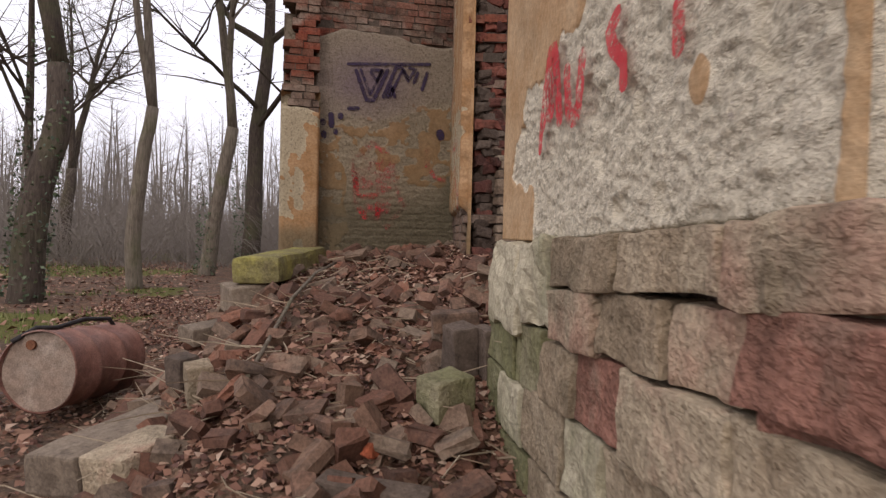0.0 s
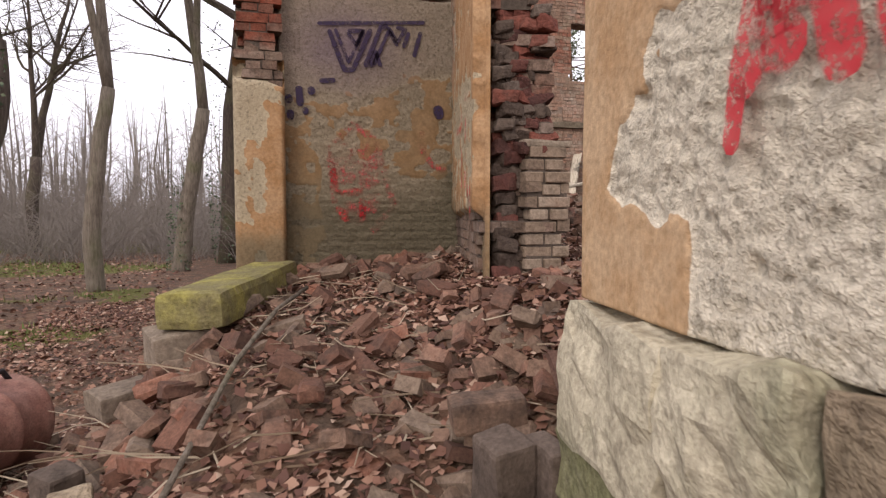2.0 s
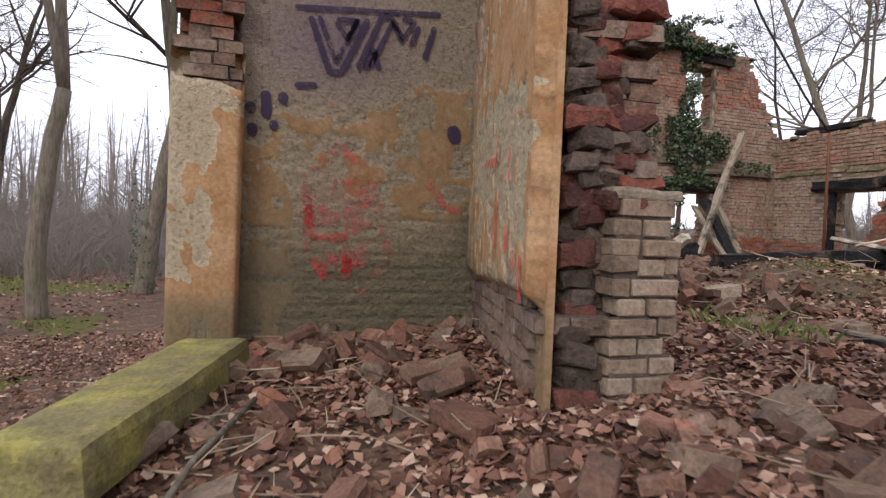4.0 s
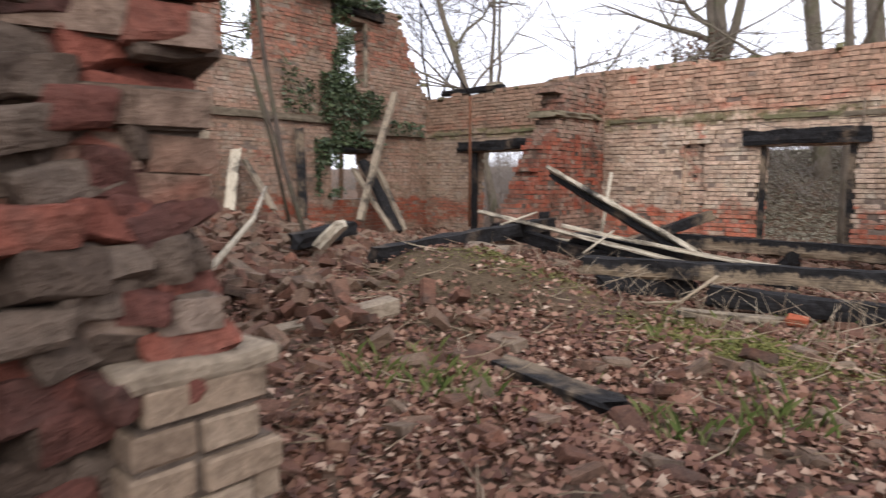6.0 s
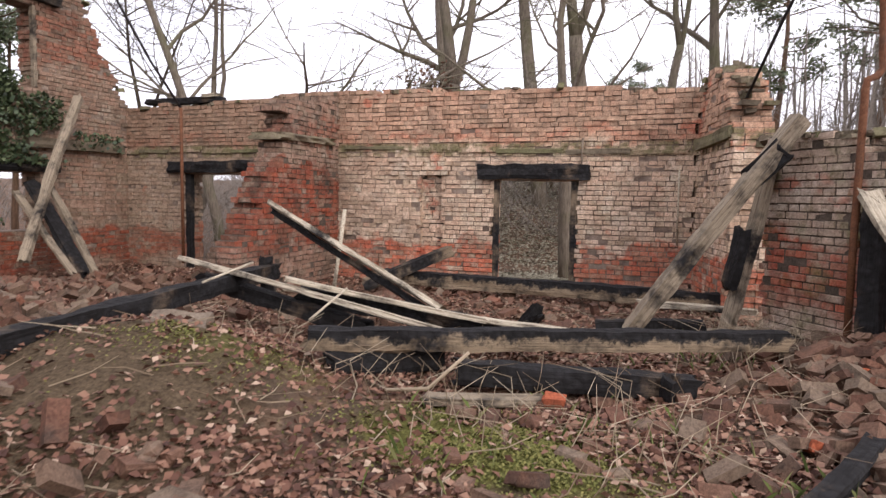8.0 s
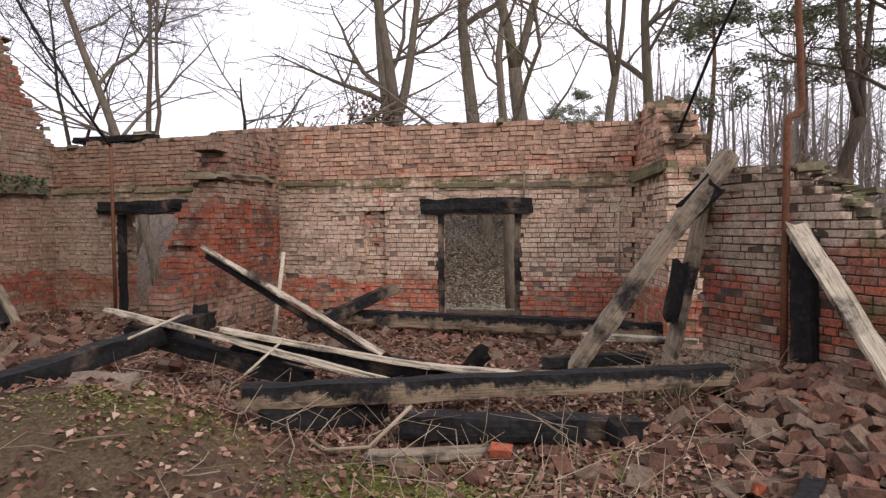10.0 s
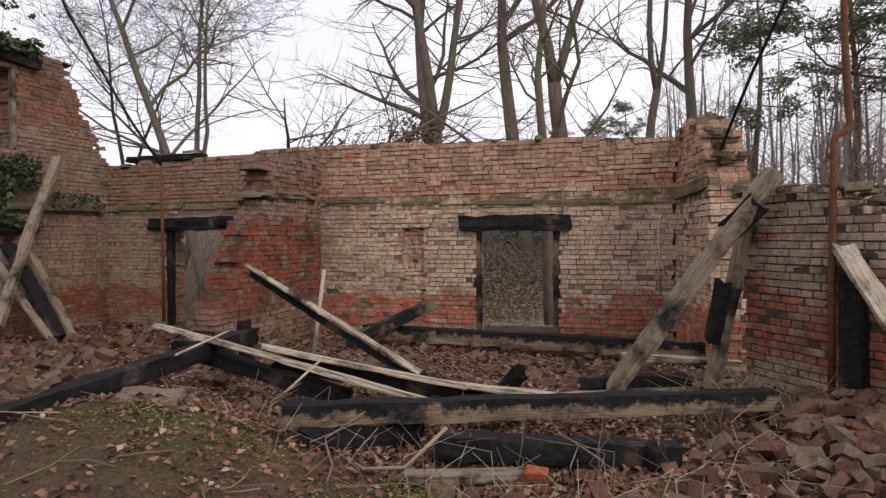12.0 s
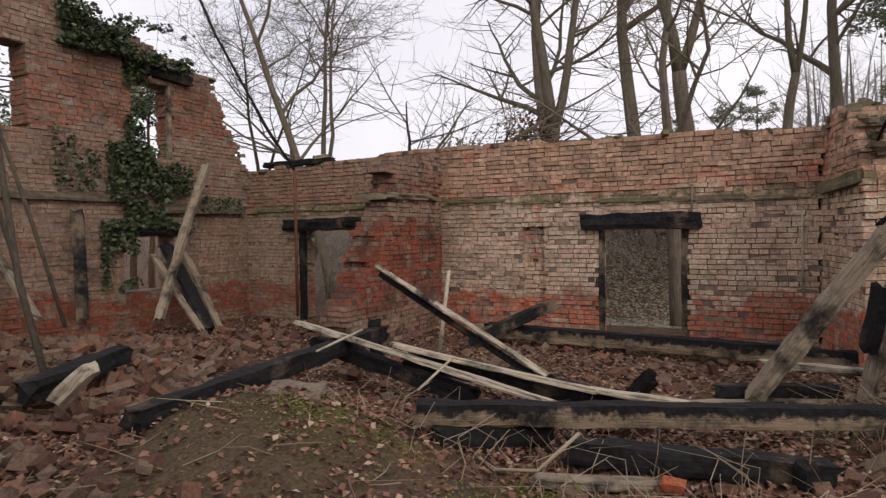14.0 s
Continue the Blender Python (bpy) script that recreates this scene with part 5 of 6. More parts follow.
rod("rusty_pipe", [(9.06, 2.28, 1.25), (9.07, 2.28, 2.4), (9.08, 2.27, 3.52), (9.08, 2.26, 3.60), (9.10, 2.19, 3.63), (9.11, 2.15, 3.69), (9.11, 2.16, 3.80), (9.09, 2.2, 4.5), (9.08, 2.2, 5.6)], 0.03, RUST, "rusty bent iron pipe standing by the mossy wall", "pipe")
rod("hanging_rod", [(11.9, 11.5, 1.4), (11.93, 11.53, 2.8), (11.95, 11.55, 4.05)], 0.028, RUST, "thin rusty iron rod standing before a doorway", "rod")
rod("hanging_cable", [(11.95, 11.55, 4.05), (11.5, 11.75, 4.75), (10.6, 12.0, 6.2), (9.9, 12.15, 7.6), (9.0, 12.4, 9.6), (8.2, 12.6, 11.8)], 0.022, CABLE, "black cable hanging down to a rod", "cable")
rod("hanging_cable", [(10.6, 2.95, 3.72), (9.9, 2.75, 4.35), (9.2, 2.5, 5.0), (8.0, 2.0, 6.3), (6.5, 1.4, 8.0)], 0.016, CABLE, "black cable hanging over the corner wall", "cable")
rod("leaning_pole", [(6.1, 9.0, 1.6), (6.2, 9.6, 2.5), (6.35, 10.2, 3.9), (6.4, 10.4, 4.6)], 0.03, BARK_DARK, "dark wooden pole leaning in the rubble", "pole")
rod("leaning_pole", [(6.75, 10.3, 1.7), (6.5, 10.3, 2.8), (6.3, 10.35, 3.6)], 0.024, BARK_DARK, "thin dark pole leaning in the rubble", "pole")
rod("leaning_pole", [(7.65, 11.4, 1.8), (7.62, 12.0, 3.1), (7.58, 12.6, 4.3)], 0.024, BARK_DARK, "thin dark pole leaning against the gable", "pole")
rod("white_pole", [(3.7, 6.6, 1.85), (5.0, 8.3, 2.0), (6.2, 10.0, 2.26)], 0.022, PLANK_PALE, "long pale stick resting on the rubble", "stick")
rod("thin_stick", [(9.0, 7.0, 1.55), (9.35, 7.05, 2.45)], 0.022, PLANK_PALE, "thin pale stick standing in the debris", "stick")
rod("wall_pipe", [(12.43, 4.98 - 0.12, 2.9), (12.43, 4.98 - 0.13, 3.5)], 0.014, GREY_STONE, "thin grey pipe on the brick wall", "pipe")
rod("wall_pipe", [(12.42, 3.52, 2.0), (12.42, 3.53, 3.05)], 0.012, PLANK_PALE, "thin pale pipe in the wall corner", "pipe")
rod("thin_stick", [(7.32, 7.27, 1.88), (7.84, 7.16, 2.0)], 0.011, PLANK_PALE, "split pale stick lying over a charred beam", "stick")
rod("thin_stick", [(7.29, 6.26, 1.66), (7.66, 6.14, 1.86)], 0.010, PLANK_PALE, "split pale stick lying across planks", "stick")
rod("thin_stick", [(8.75, 7.45, 1.62), (8.95, 7.02, 1.56)], 0.016, PLANK_PALE, "short pale stick in the debris", "stick")
mound_stone = link("stone_block", rough_block("stone_block", (0.34, 0.44, 0.10), GREY_STONE, 71, 0.035, 5, 0.03), None, "flat pale stone sunk in the top of a mound", "stone", "fallen building stones")
mound_stone.matrix_world = pose(6.82, 7.08, hz(6.82, 7.08) - 0.012, 6, -8, 30)
rod("twig", [(7.05, 5.65, 1.32), (6.8, 5.4, 1.36), (6.75, 5.1, 1.42), (6.95, 4.9, 1.62)], 0.012, DRY, "bent dry twig on the leaves", "twig")
rod("twig", [(0.55, 2.9, hz(0.55, 2.9) + 0.10), (0.80, 3.8, hz(0.8, 3.8) + 0.09), (1.0, 4.5, hz(1.0, 4.5) + 0.08), (1.2, 5.0, hz(1.2, 5.0) + 0.10)], 0.012, BARK, "long bare branch lying on the rubble", "branch")


# ---- steel drum ----
def drum(m):
    root = empty("oil_drum", m, label="rusty red steel oil drum lying on its side", category="drum")
    prof = [(-0.44, 0.285), (-0.43, 0.296), (-0.42, 0.285), (-0.17, 0.283), (-0.155, 0.296), (-0.14, 0.283), (0.14, 0.283), (0.155, 0.296), (0.17, 0.283), (0.42, 0.285), (0.43, 0.296), (0.44, 0.285)]
    n = 40
    verts, faces = [], []
    for i, (x, r) in enumerate(prof):
        for k in range(n):
            a = 2 * math.pi * k / n
            rr = r * (1 + 0.02 * math.sin(3 * a + x * 6) - (0.05 if 0.6 < a < 1.5 and abs(x) < 0.3 else 0))
            verts.append((x, rr * math.cos(a), rr * math.sin(a)))
        if i:
            faces += [((i - 1) * n + k, (i - 1) * n + (k + 1) % n, i * n + (k + 1) % n, i * n + k) for k in range(n)]
    link("shell", mesh_from("shell", verts, faces, DRUM_PAINT, True), root, "dented red-brown shell with ribs")
    for sx, nm in ((-1, "end_plate"), (1, "end_plate")):
        v = [(sx * 0.415, 0, 0)] + [(sx * (0.415 + 0.006 * math.sin(5 * a)), 0.28 * math.cos(a), 0.28 * math.sin(a)) for a in (2 * math.pi * k / n for k in range(n))]
        link(nm, mesh_from(nm, v, [(0, 1 + k, 1 + (k + 1) % n) for k in range(n)], DRUM_END), root, "pale rusty end plate")
    v, f = tube_rings([(-0.415, 0.17, 0.1), (-0.435, 0.17, 0.1)], [0.035, 0.035], 12)
    link("bung", mesh_from("bung", v, f, RUST), root, "rusty screw bung")
    return root


drum(pose(-0.74, 5.10, 0.36, 0, 4, 70) @ pose(0, 0, 0, 40))
rod("cable_end", [(-1.06, 4.73, 0.60), (-0.94, 4.83, 0.68), (-0.84, 4.93, 0.665), (-0.72, 5.20, 0.69), (-0.60, 5.43, 0.66), (-0.52, 5.48, 0.5)], 0.018, CABLE, "black cable draped over the drum", "cable")

# dressed mossy slab and large stones
slab = link("stone_slab", rough_block("stone_slab", (0.36, 1.55, 0.20), SLAB_STONE, 3, 0.010, 6, 0.05), None, "long dressed stone slab with yellow-green moss", "slab")
slab.matrix_world = pose(0.80, 5.12, 1.15, 1.5, -3, -18)
for x, y, z, sx, sy, sz, rz, mat, label in ((0.50, 4.55, 0.93, 0.3, 0.3, 0.2, 20, GREY_STONE, "grey stone block under a mossy slab"), (-0.08, 3.36, 0.20, 0.34, 0.85, 0.20, -36, GREY_STONE, "large flat grey stone"),
                                             (0.08, 2.86, 0.16, 0.26, 0.40, 0.18, -36, SANDSTONE, "large yellowish broken stone"), (1.42, 2.42, 0.70, 0.21, 0.17, 0.19, 22, GREEN_STONE, "mossy green stone block in rubble"),
                                             (1.58, 2.72, 0.84, 0.14, 0.16, 0.26, 10, DARK_STONE, "dark squared stone leaning on the plinth"), (1.70, 2.66, 0.80, 0.08, 0.16, 0.30, 5, DARK_STONE, "dark squared stone leaning on the plinth"),
                                             (1.64, 3.02, 0.95, 0.26, 0.12, 0.11, -8, LOOSE_BRICK, "large squared brick-red block"), (0.22, 4.6, 0.66, 0.30, 0.24, 0.12, 30, GREY_STONE, "grey stone block on the rubble edge"),
                                             (0.30, 3.30, 0.58, 0.14, 0.16, 0.24, 12, SANDSTONE, "upright yellowish stone in the rubble"), (0.18, 3.6, 0.60, 0.14, 0.14, 0.18, 44, DARK_STONE, "dark stone block on the rubble edge"),
                                             (1.02, 1.95, 0.40, 0.12, 0.42, 0.12, 62, DARK_STONE, "long dark stone in the rubble")):
    q = link("stone_block", rough_block("stone_block", (sx, sy, sz), mat, int(abs(x * 70) + sy * 50), 0.012, 4, 0.016), None, label, "stone", "fallen building stones")
    q.matrix_world = pose(x, y, max(z, hz(x, y) + 0.3 * sz), 4, -5, rz)

# ---- loose bricks ----
lb = [chamfer_box("loose_brick", (random.Random(k).uniform(0.13, 0.25), random.Random(k + 50).uniform(0.09, 0.125), 0.067), LOOSE_BRICK, 0.012, 0.010, k) for k in range(10)]
br = random.Random(21)


def drop_brick(x, y, tilt, lift=0.02, mat_mesh=None, label="", scale=1.0):
    q = link("loose_brick", mat_mesh or br.choice(lb), None, label or "weathered loose brick among leaves and rubble", "brick", "loose bricks")
    q.matrix_world = pose(x, y, hz(x, y) + lift * scale, br.gauss(0, tilt), br.gauss(0, tilt), br.uniform(0, 360)) @ Matrix.Scale(scale, 4)


n_loose = 0
while n_loose < 165:
    x, y = br.uniform(0.1, 2.05), br.uniform(1.0, 6.0)
    face = 1.447 + 0.156 * (y - 0.572)
    if y < 2.75 and x > face - 0.2:
        continue
    if x < 0.35 and br.random() < 0.55:
        continue
    if 0.75 < x < 1.85 and 2.7 < y < 5.4 and br.random() < 0.78:
        continue
    drop_brick(x, y, 24, br.uniform(0.0, 0.09), None, "", br.uniform(0.85, 1.12))
    n_loose += 1
while n_loose < 296:
    x, y = br.uniform(2.6, 7.5), br.uniform(2.6, 6.2)
    if y > 5.0 and x > 5.5 or (x - 3.2) ** 2 + (y - 3.8) ** 2 < 0.5:
        continue
    drop_brick(x, y, 12, br.uniform(0.0, 0.03), None, "", br.uniform(0.8, 1.1))
    n_loose += 1
bright = chamfer_box("loose_brick", (0.14, 0.10, 0.06), BRIGHT_BRICK, 0.012, 0.008, 3)
for x, y, l in ((7.15, 4.38, 0.07), (6.9, 2.95, 0.05), (8.0, 2.45, 0.06), (1.05, 2.2, 0.05)):
    drop_brick(x, y, 20, l, bright, "bright red broken brick")

# rubble heaps, too many to count
heap = Soup()
hr = np.random.RandomState(31)


def heap_bricks(n, cx, cy, rx, ry, lift, keep=lambda x, y: True):
    for _ in range(n):
        x, y = cx + hr.normal(0, rx), cy + hr.normal(0, ry)
        if not keep(x, y):
            continue
        v = BOX_V * np.array([hr.uniform(0.07, 0.25), 0.115, 0.066]) * (1 + hr.normal(0, 0.06, (8, 3))) * hr.uniform(0.55, 1.1)
        m = np.array(Euler((hr.normal(0, 0.5), hr.normal(0, 0.5), hr.uniform(0, 6.3))).to_matrix())
        heap.add(v @ m.T + np.array([x, y, hz(x, y) + hr.uniform(-0.01, lift)]), BOX_F)


indoors = lambda x, y: x < 12.3 and y < 13.3 and x > 2.75
off_mound = lambda x, y: indoors(x, y) and (((x - 6.4) / 0.9) ** 2 + ((y - 6.8) / 1.1) ** 2 > 1) and not (y < 5.9 and x < 8)
heap_bricks(1500, 5.6, 10.2, 1.5, 1.4, 0.10, off_mound)
heap_bricks(520, 3.9, 8.3, 0.7, 1.2, 0.12, off_mound)
heap_bricks(200, 9.3, 11.0, 1.3, 1.2, 0.08, off_mound)
heap_bricks(420, 8.5, 2.2, 0.7, 0.4, 0.12, lambda x, y: y > 2.9 + 0.738 * (x - 10.0) and x < 9.5)
heap_bricks(220, 7.0, 2.3, 0.7, 0.45, 0.08, lambda x, y: y > 1.2)
heap_bricks(180, 10.6, 6.5, 0.9, 1.6, 0.05, indoors)
heap_bricks(80, 1.1, 4.1, 0.5, 1.0, 0.03, lambda x, y: x < 1.9 and 0.1 < x)
heap_bricks(70, 1.8, 5.9, 0.45, 0.25, 0.03, lambda x, y: y < 6.15 and x < 2.45)
heap_bricks(120, 2.0, 3.6, 0.5, 0.4, 0.03, lambda x, y: y < 4.1)
heap_bricks(120, 0.0, 4.0, 0.25, 1.2, 0.04, lambda x, y: x > -0.6)
heap_bricks(70, 0.95, 2.2, 0.35, 0.6, 0.04, lambda x, y: x < 1.45 and y < 3.4)
link("rubble", heap.mesh("rubble", LOOSE_BRICK), None, "heaps of broken brick rubble", "rubble", kind="stuff")

# coping of crumbled mortar on the wall tops
cope = Soup()


def coping(a, b, top, n, spread):
    a, b = np.array(a), np.array(b)
    ln = float(np.hypot(*(b - a)))
    for _ in range(n):
        f = hr.rand()
        p = a + (b - a) * f + hr.normal(0, spread, 2)
        v = BOX_V * np.array([hr.uniform(0.06, 0.2), hr.uniform(0.06, 0.14), hr.uniform(0.03, 0.075)]) * (1 + hr.normal(0, 0.16, (8, 3)))
        m = np.array(Euler((hr.normal(0, 0.12), hr.normal(0, 0.12), hr.uniform(0, 6.3))).to_matrix())
        cope.add(v @ m.T + np.array([p[0], p[1], top(f * ln) + 0.0]), BOX_F)


coping((12.68, 3.3), (12.68, 13.9), lambda s: top_back(s) - 0.02, 260, 0.10)
coping((12.4, 13.45), (4.6, 13.45), lambda s: gable_top(s + 0.08) - 0.03, 160, 0.09)
coping((7.55, 0.7), (10.15, 2.62), lambda s: float(np.interp(s, [0, 0.8, 1.43, 2.1, 2.3, 3.3], [1.9, 2.3, 2.65, 3.05, 3.2, 3.26])) - 0.02, 200, 0.12)
coping((10.95, 2.8), (12.5, 3.15), lambda s: top_ret(s) - 0.04, 60, 0.1)
link("wall_coping", cope.mesh("wall_coping", MOSSY_TOP), None, "crumbled mortar and moss on the wall tops", "masonry", kind="stuff")


# ---- trees ----
def grow(soup_list, r, p, d, length, radius, level, top, droop=0.0, taper=0.9):
    """One limb with its side limbs; soup_list[0] takes thick wood, soup_list[1] thin."""
    n = (10, 7, 4, 3)[level]
    pts, radii = [p], [radius]
    q, v = p.copy(), d.normalized()
    for i in range(n):
        v = (v + Vector((r.gauss(0, 1), r.gauss(0, 1), r.gauss(0, 0.6))) * (0.07 if level == 0 else 0.17) + Vector((0, 0, 0.05 - droop))).normalized()
        q = q + v * (length / n)
        pts.append(q.copy())
        radii.append(radius * (1 - (i + 1) / n * (taper if level == 0 else 0.85)))
    sides = (9, 6, 4, 3)[level]
    soup_list[0 if level == 0 else 1].add(*tube_rings(pts, radii, sides))
    if level >= top:
        return
    kids = (15, 11, 6)[level]
    for k in range(kids):
        f = r.uniform(0.3 if level == 0 else 0.2, 0.98)
        i = min(int(f * n), n - 1)
        base = pts[i].lerp(pts[i + 1], f * n - i)
        out = Vector((r.gauss(0, 1), r.gauss(0, 1), 0))
        axis = (pts[i + 1] - pts[i]).normalized()
        side = (out - axis * out.dot(axis)).normalized()
        up = r.uniform(0.35, 1.1) if level == 0 else r.uniform(0.2, 1.0)
        nd = (side + axis * up).normalized()
        rad = max(0.007, radii[i] * r.uniform(0.35, 0.65))
        grow(soup_list, r, base, nd, length * r.uniform(0.28, 0.55) * (1.15 - 0.5 * f if level == 0 else 1), rad, level + 1, top)


def tree(name, x, y, h, rad, seed, label, bark, lean=(0, 0), fork=False, levels=3, ivy=0.0):
    r = random.Random(seed)
    s = [Soup(), Soup()]
    d = Vector((lean[0], lean[1], 1))
    if fork:
        grow(s, r, Vector((0, 0, -0.3)), d, h * 0.32, rad, 0, 0, 0.0, 0.3)
        tip = Vector(s[0].v[0][-9:].mean(0))
        grow(s, r, tip + Vector((0, 0, -0.12)), d + Vector((r.uniform(-0.2, 0.2), 0.16, 0)), h * 0.72, rad * 0.6, 0, levels)
        grow(s, r, tip + Vector((0, 0, -0.12)), d + Vector((r.uniform(-0.2, 0.2), -0.2, 0)), h * 0.62, rad * 0.5, 0, levels)
    else:
        grow(s, r, Vector((0, 0, -0.3)), d, h, rad, 0, levels)
    root = empty(name, pose(x, y, hz(x, y)), label=label, category="tree")
    link("trunk", s[0].mesh("trunk", bark, True), root)
    link("crown", s[1].mesh("crown", bark), root, "bare leafless branches and twigs")
    if ivy:
        pts = []
        for _ in range(int(900 * ivy)):
            z = abs(r.gauss(0, 1)) * 1.6 * ivy * 2
            a = r.uniform(0, 6.28)
            pts.append((lean[0] * z + (rad + r.uniform(0, 0.08)) * math.cos(a), lean[1] * z + (rad + r.uniform(0, 0.08)) * math.sin(a), z))
        link("ivy", leaf_mesh("ivy", np.array(pts), 0.055, IVY, seed), root, "dark ivy on the trunk", kind="stuff")
    return root


def leaf_mesh(name, pts, size, mat, seed, flat=0.0, stretch=1.5):
    """Many small folded leaves at the given points, in one mesh."""
    r = np.random.RandomState(seed)
    n = len(pts)
    a = r.uniform(0, 2 * np.pi, n)
    t = r.normal(0, 1.2 - flat, n)
    ux = np.stack([np.cos(a) * np.cos(t * 0.5), np.sin(a) * np.cos(t * 0.5), np.sin(t * 0.5)], -1)
    b = r.normal(0, 1.2 - flat, n)
    side = np.stack([-np.sin(a), np.cos(a), np.zeros(n)], -1)
    w = np.cross(ux, side)
    uy = side * np.cos(b)[:, None] + w * np.sin(b)[:, None]
    up = np.cross(ux, uy)
    s = size * r.uniform(0.6, 1.3, n)[:, None]
    curl = r.uniform(-0.1, 0.45, n)[:, None]
    L = ux * s * stretch * 0.5
    Wd = uy * s * 0.5
    C = up * s * curl
    V = np.stack([pts - L, pts - L * 0.1 + Wd + C, pts - L * 0.1 - Wd + C, pts + L + C * 0.6], 1).reshape(-1, 3)
    me = bpy.data.meshes.new(name)
    me.vertices.add(4 * n)
    me.vertices.foreach_set("co", V.reshape(-1).astype(np.float32))
    idx = (np.arange(n)[:, None] * 4 + np.array([0, 2, 1, 1, 2, 3])[None]).reshape(-1)
    me.loops.add(6 * n)
    me.loops.foreach_set("vertex_index", idx.astype(np.int32))
    me.polygons.add(2 * n)
    me.polygons.foreach_set("loop_start", (np.arange(2 * n) * 3).astype(np.int32))
    me.materials.append(mat)
    me.update(calc_edges=True)
    me.validate()
    return me


bare = "tall bare leafless tree with grey-green bark"
for k, (x, y, h, rad, lean, fork, bark, ivy) in enumerate((
        (-3.59, 12.66, 15, 0.30, (0.10, 0.0), True, BARK_DARK, 0.9), (-2.23, 15.40, 14, 0.19, (0.03, 0.0), True, BARK, 0.0), (-1.07, 19.62, 15, 0.25, (0.02, 0.0), True, BARK, 0.5),
        (-7.67, 30.06, 13, 0.30, (0.0, 0.0), True, BARK_DARK, 0.0), (0.09, 22.24, 17, 0.34, (-0.06, 0), False, BARK_DARK, 1.2), (-5.70, 19.69, 13, 0.16, (0.08, 0.0), False, BARK_DARK, 0.0),
        (19.2, 10.1, 14, 0.27, (0.0, -0.03), True, BARK, 0.0), (19.9, 9.0, 14, 0.22, (0.02, 0.05), False, BARK, 0.0), (20.9, 6.9, 16, 0.24, (0.0, 0.05), False, BARK, 0.0), (21.2, 6.1, 15, 0.27, (0.0, -0.02), True, BARK, 0.0),
        (23.0, 2.5, 15, 0.22, (0, 0.03), False, BARK, 0.0), (22.4, 3.6, 15, 0.16, (0, 0.06), True, BARK, 0.0), (16.9, 14.6, 13, 0.15, (0, 0.05), False, BARK, 0.0), (16.6, 15.6, 12, 0.13, (0.03, -0.08), True, BARK, 0.0),
        (15.6, 5.45, 9, 0.15, (0.0, 0.02), False, BARK, 0.0), (17.4, 17.5, 10, 0.11, (0.0, 0.1), True, BARK_DARK, 0.0), (19.0, -0.8, 14, 0.17, (0, 0.02), True, BARK_DARK, 0.0), (16.5, -2.6, 13, 0.15, (0.03, 0.06), False, BARK_DARK, 0.0), (21.5, -3.6, 15, 0.2, (0, 0), True, BARK_DARK, 0.0))):
    tree("bare_tree", x, y, h, rad, 100 + k, bare if not ivy else "tall bare tree with dark ivy on its trunk", bark, lean, fork, 3, ivy)


def twig(soup, a, b, ra, rb):
    """A thin three-sided twig from a to b."""
    d = b - a
    p = d.cross(Vector((0.3, 0.2, 1.0)))
    p.normalize()
    q = d.cross(p)
    q.normalize()
    ring = [p, -0.5 * p + 0.87 * q, -0.5 * p - 0.87 * q]
    soup.add([a + k * ra for k in ring] + [b + k * rb for k in ring], [(0, 1, 4, 3), (1, 2, 5, 4), (2, 0, 3, 5)])


def pine(x, y, h, seed):
    r = random.Random(seed)
    root = empty("pine_tree", pose(x, y, hz(x, y)), label="tall pine with a clumpy green crown", category="tree")
    s = Soup()
    bend = [(0.012 * h * math.sin(1.3 * k + seed), 0.01 * h * math.cos(0.9 * k + seed)) for k in range(8)]
    s.add(*tube_rings([(bend[k][0], bend[k][1], h * k / 7 - 0.2) for k in range(8)], [0.016 * h * (1 - 0.11 * k) for k in range(8)], 8))
    pts = []
    for k in range(26):
        f = r.uniform(0.5, 1.0)
        i = min(int(f * 7), 6)
        base = Vector((bend[i][0], bend[i][1], h * f))
        a, ln = r.uniform(0, 6.28), h * r.uniform(0.08, 0.24) * (1.15 - 0.75 * abs(f - 0.72) / 0.3)
        e = base + Vector((ln * math.cos(a), ln * math.sin(a), ln * r.uniform(0.0, 0.5)))
        mid = base.lerp(e, 0.5) + Vector((0, 0, -0.06 * ln))
        twig(s, base, mid, 0.0035 * h, 0.0025 * h)
        twig(s, mid, e, 0.0025 * h, 0.001 * h)
        for _ in range(r.randint(2, 5)):
            c = mid.lerp(e, r.uniform(0.2, 1.15)) + Vector((r.gauss(0, 0.025), r.gauss(0, 0.025), r.gauss(0, 0.015))) * h
            rad = h * r.uniform(0.012, 0.026)
            for _ in range(55):
                pts.append((c.x + r.gauss(0, rad), c.y + r.gauss(0, rad), c.z + r.gauss(0, 0.62 * rad)))
    link("trunk", s.mesh("trunk", BARK_PINE, True), root)
    link("crown", leaf_mesh("crown", np.array(pts), 0.0075 * h, NEEDLES, seed, 0, 2.6), root, "green needle clumps", kind="stuff")


for k, (x, y, h) in enumerate(((36, -1.4, 12.8), (36, -7.5, 16), (42, -7.0, 17), (30, -9.5, 13), (62, 11.2, 9.6), (60, 7.6, 9.0), (58, 5.2, 9.4), (4.6, 20.5, 9.5), (7.2, 19.0, 9), (10.3, 18.5, 7.5), (13.6, 18.4, 6.9), (14.5, 18.9, 6.6))):
    pine(x, y, h, 300 + k)

# far woods and undergrowth: thin trunks and twigs without number
woods = Soup()
wr = random.Random(77)


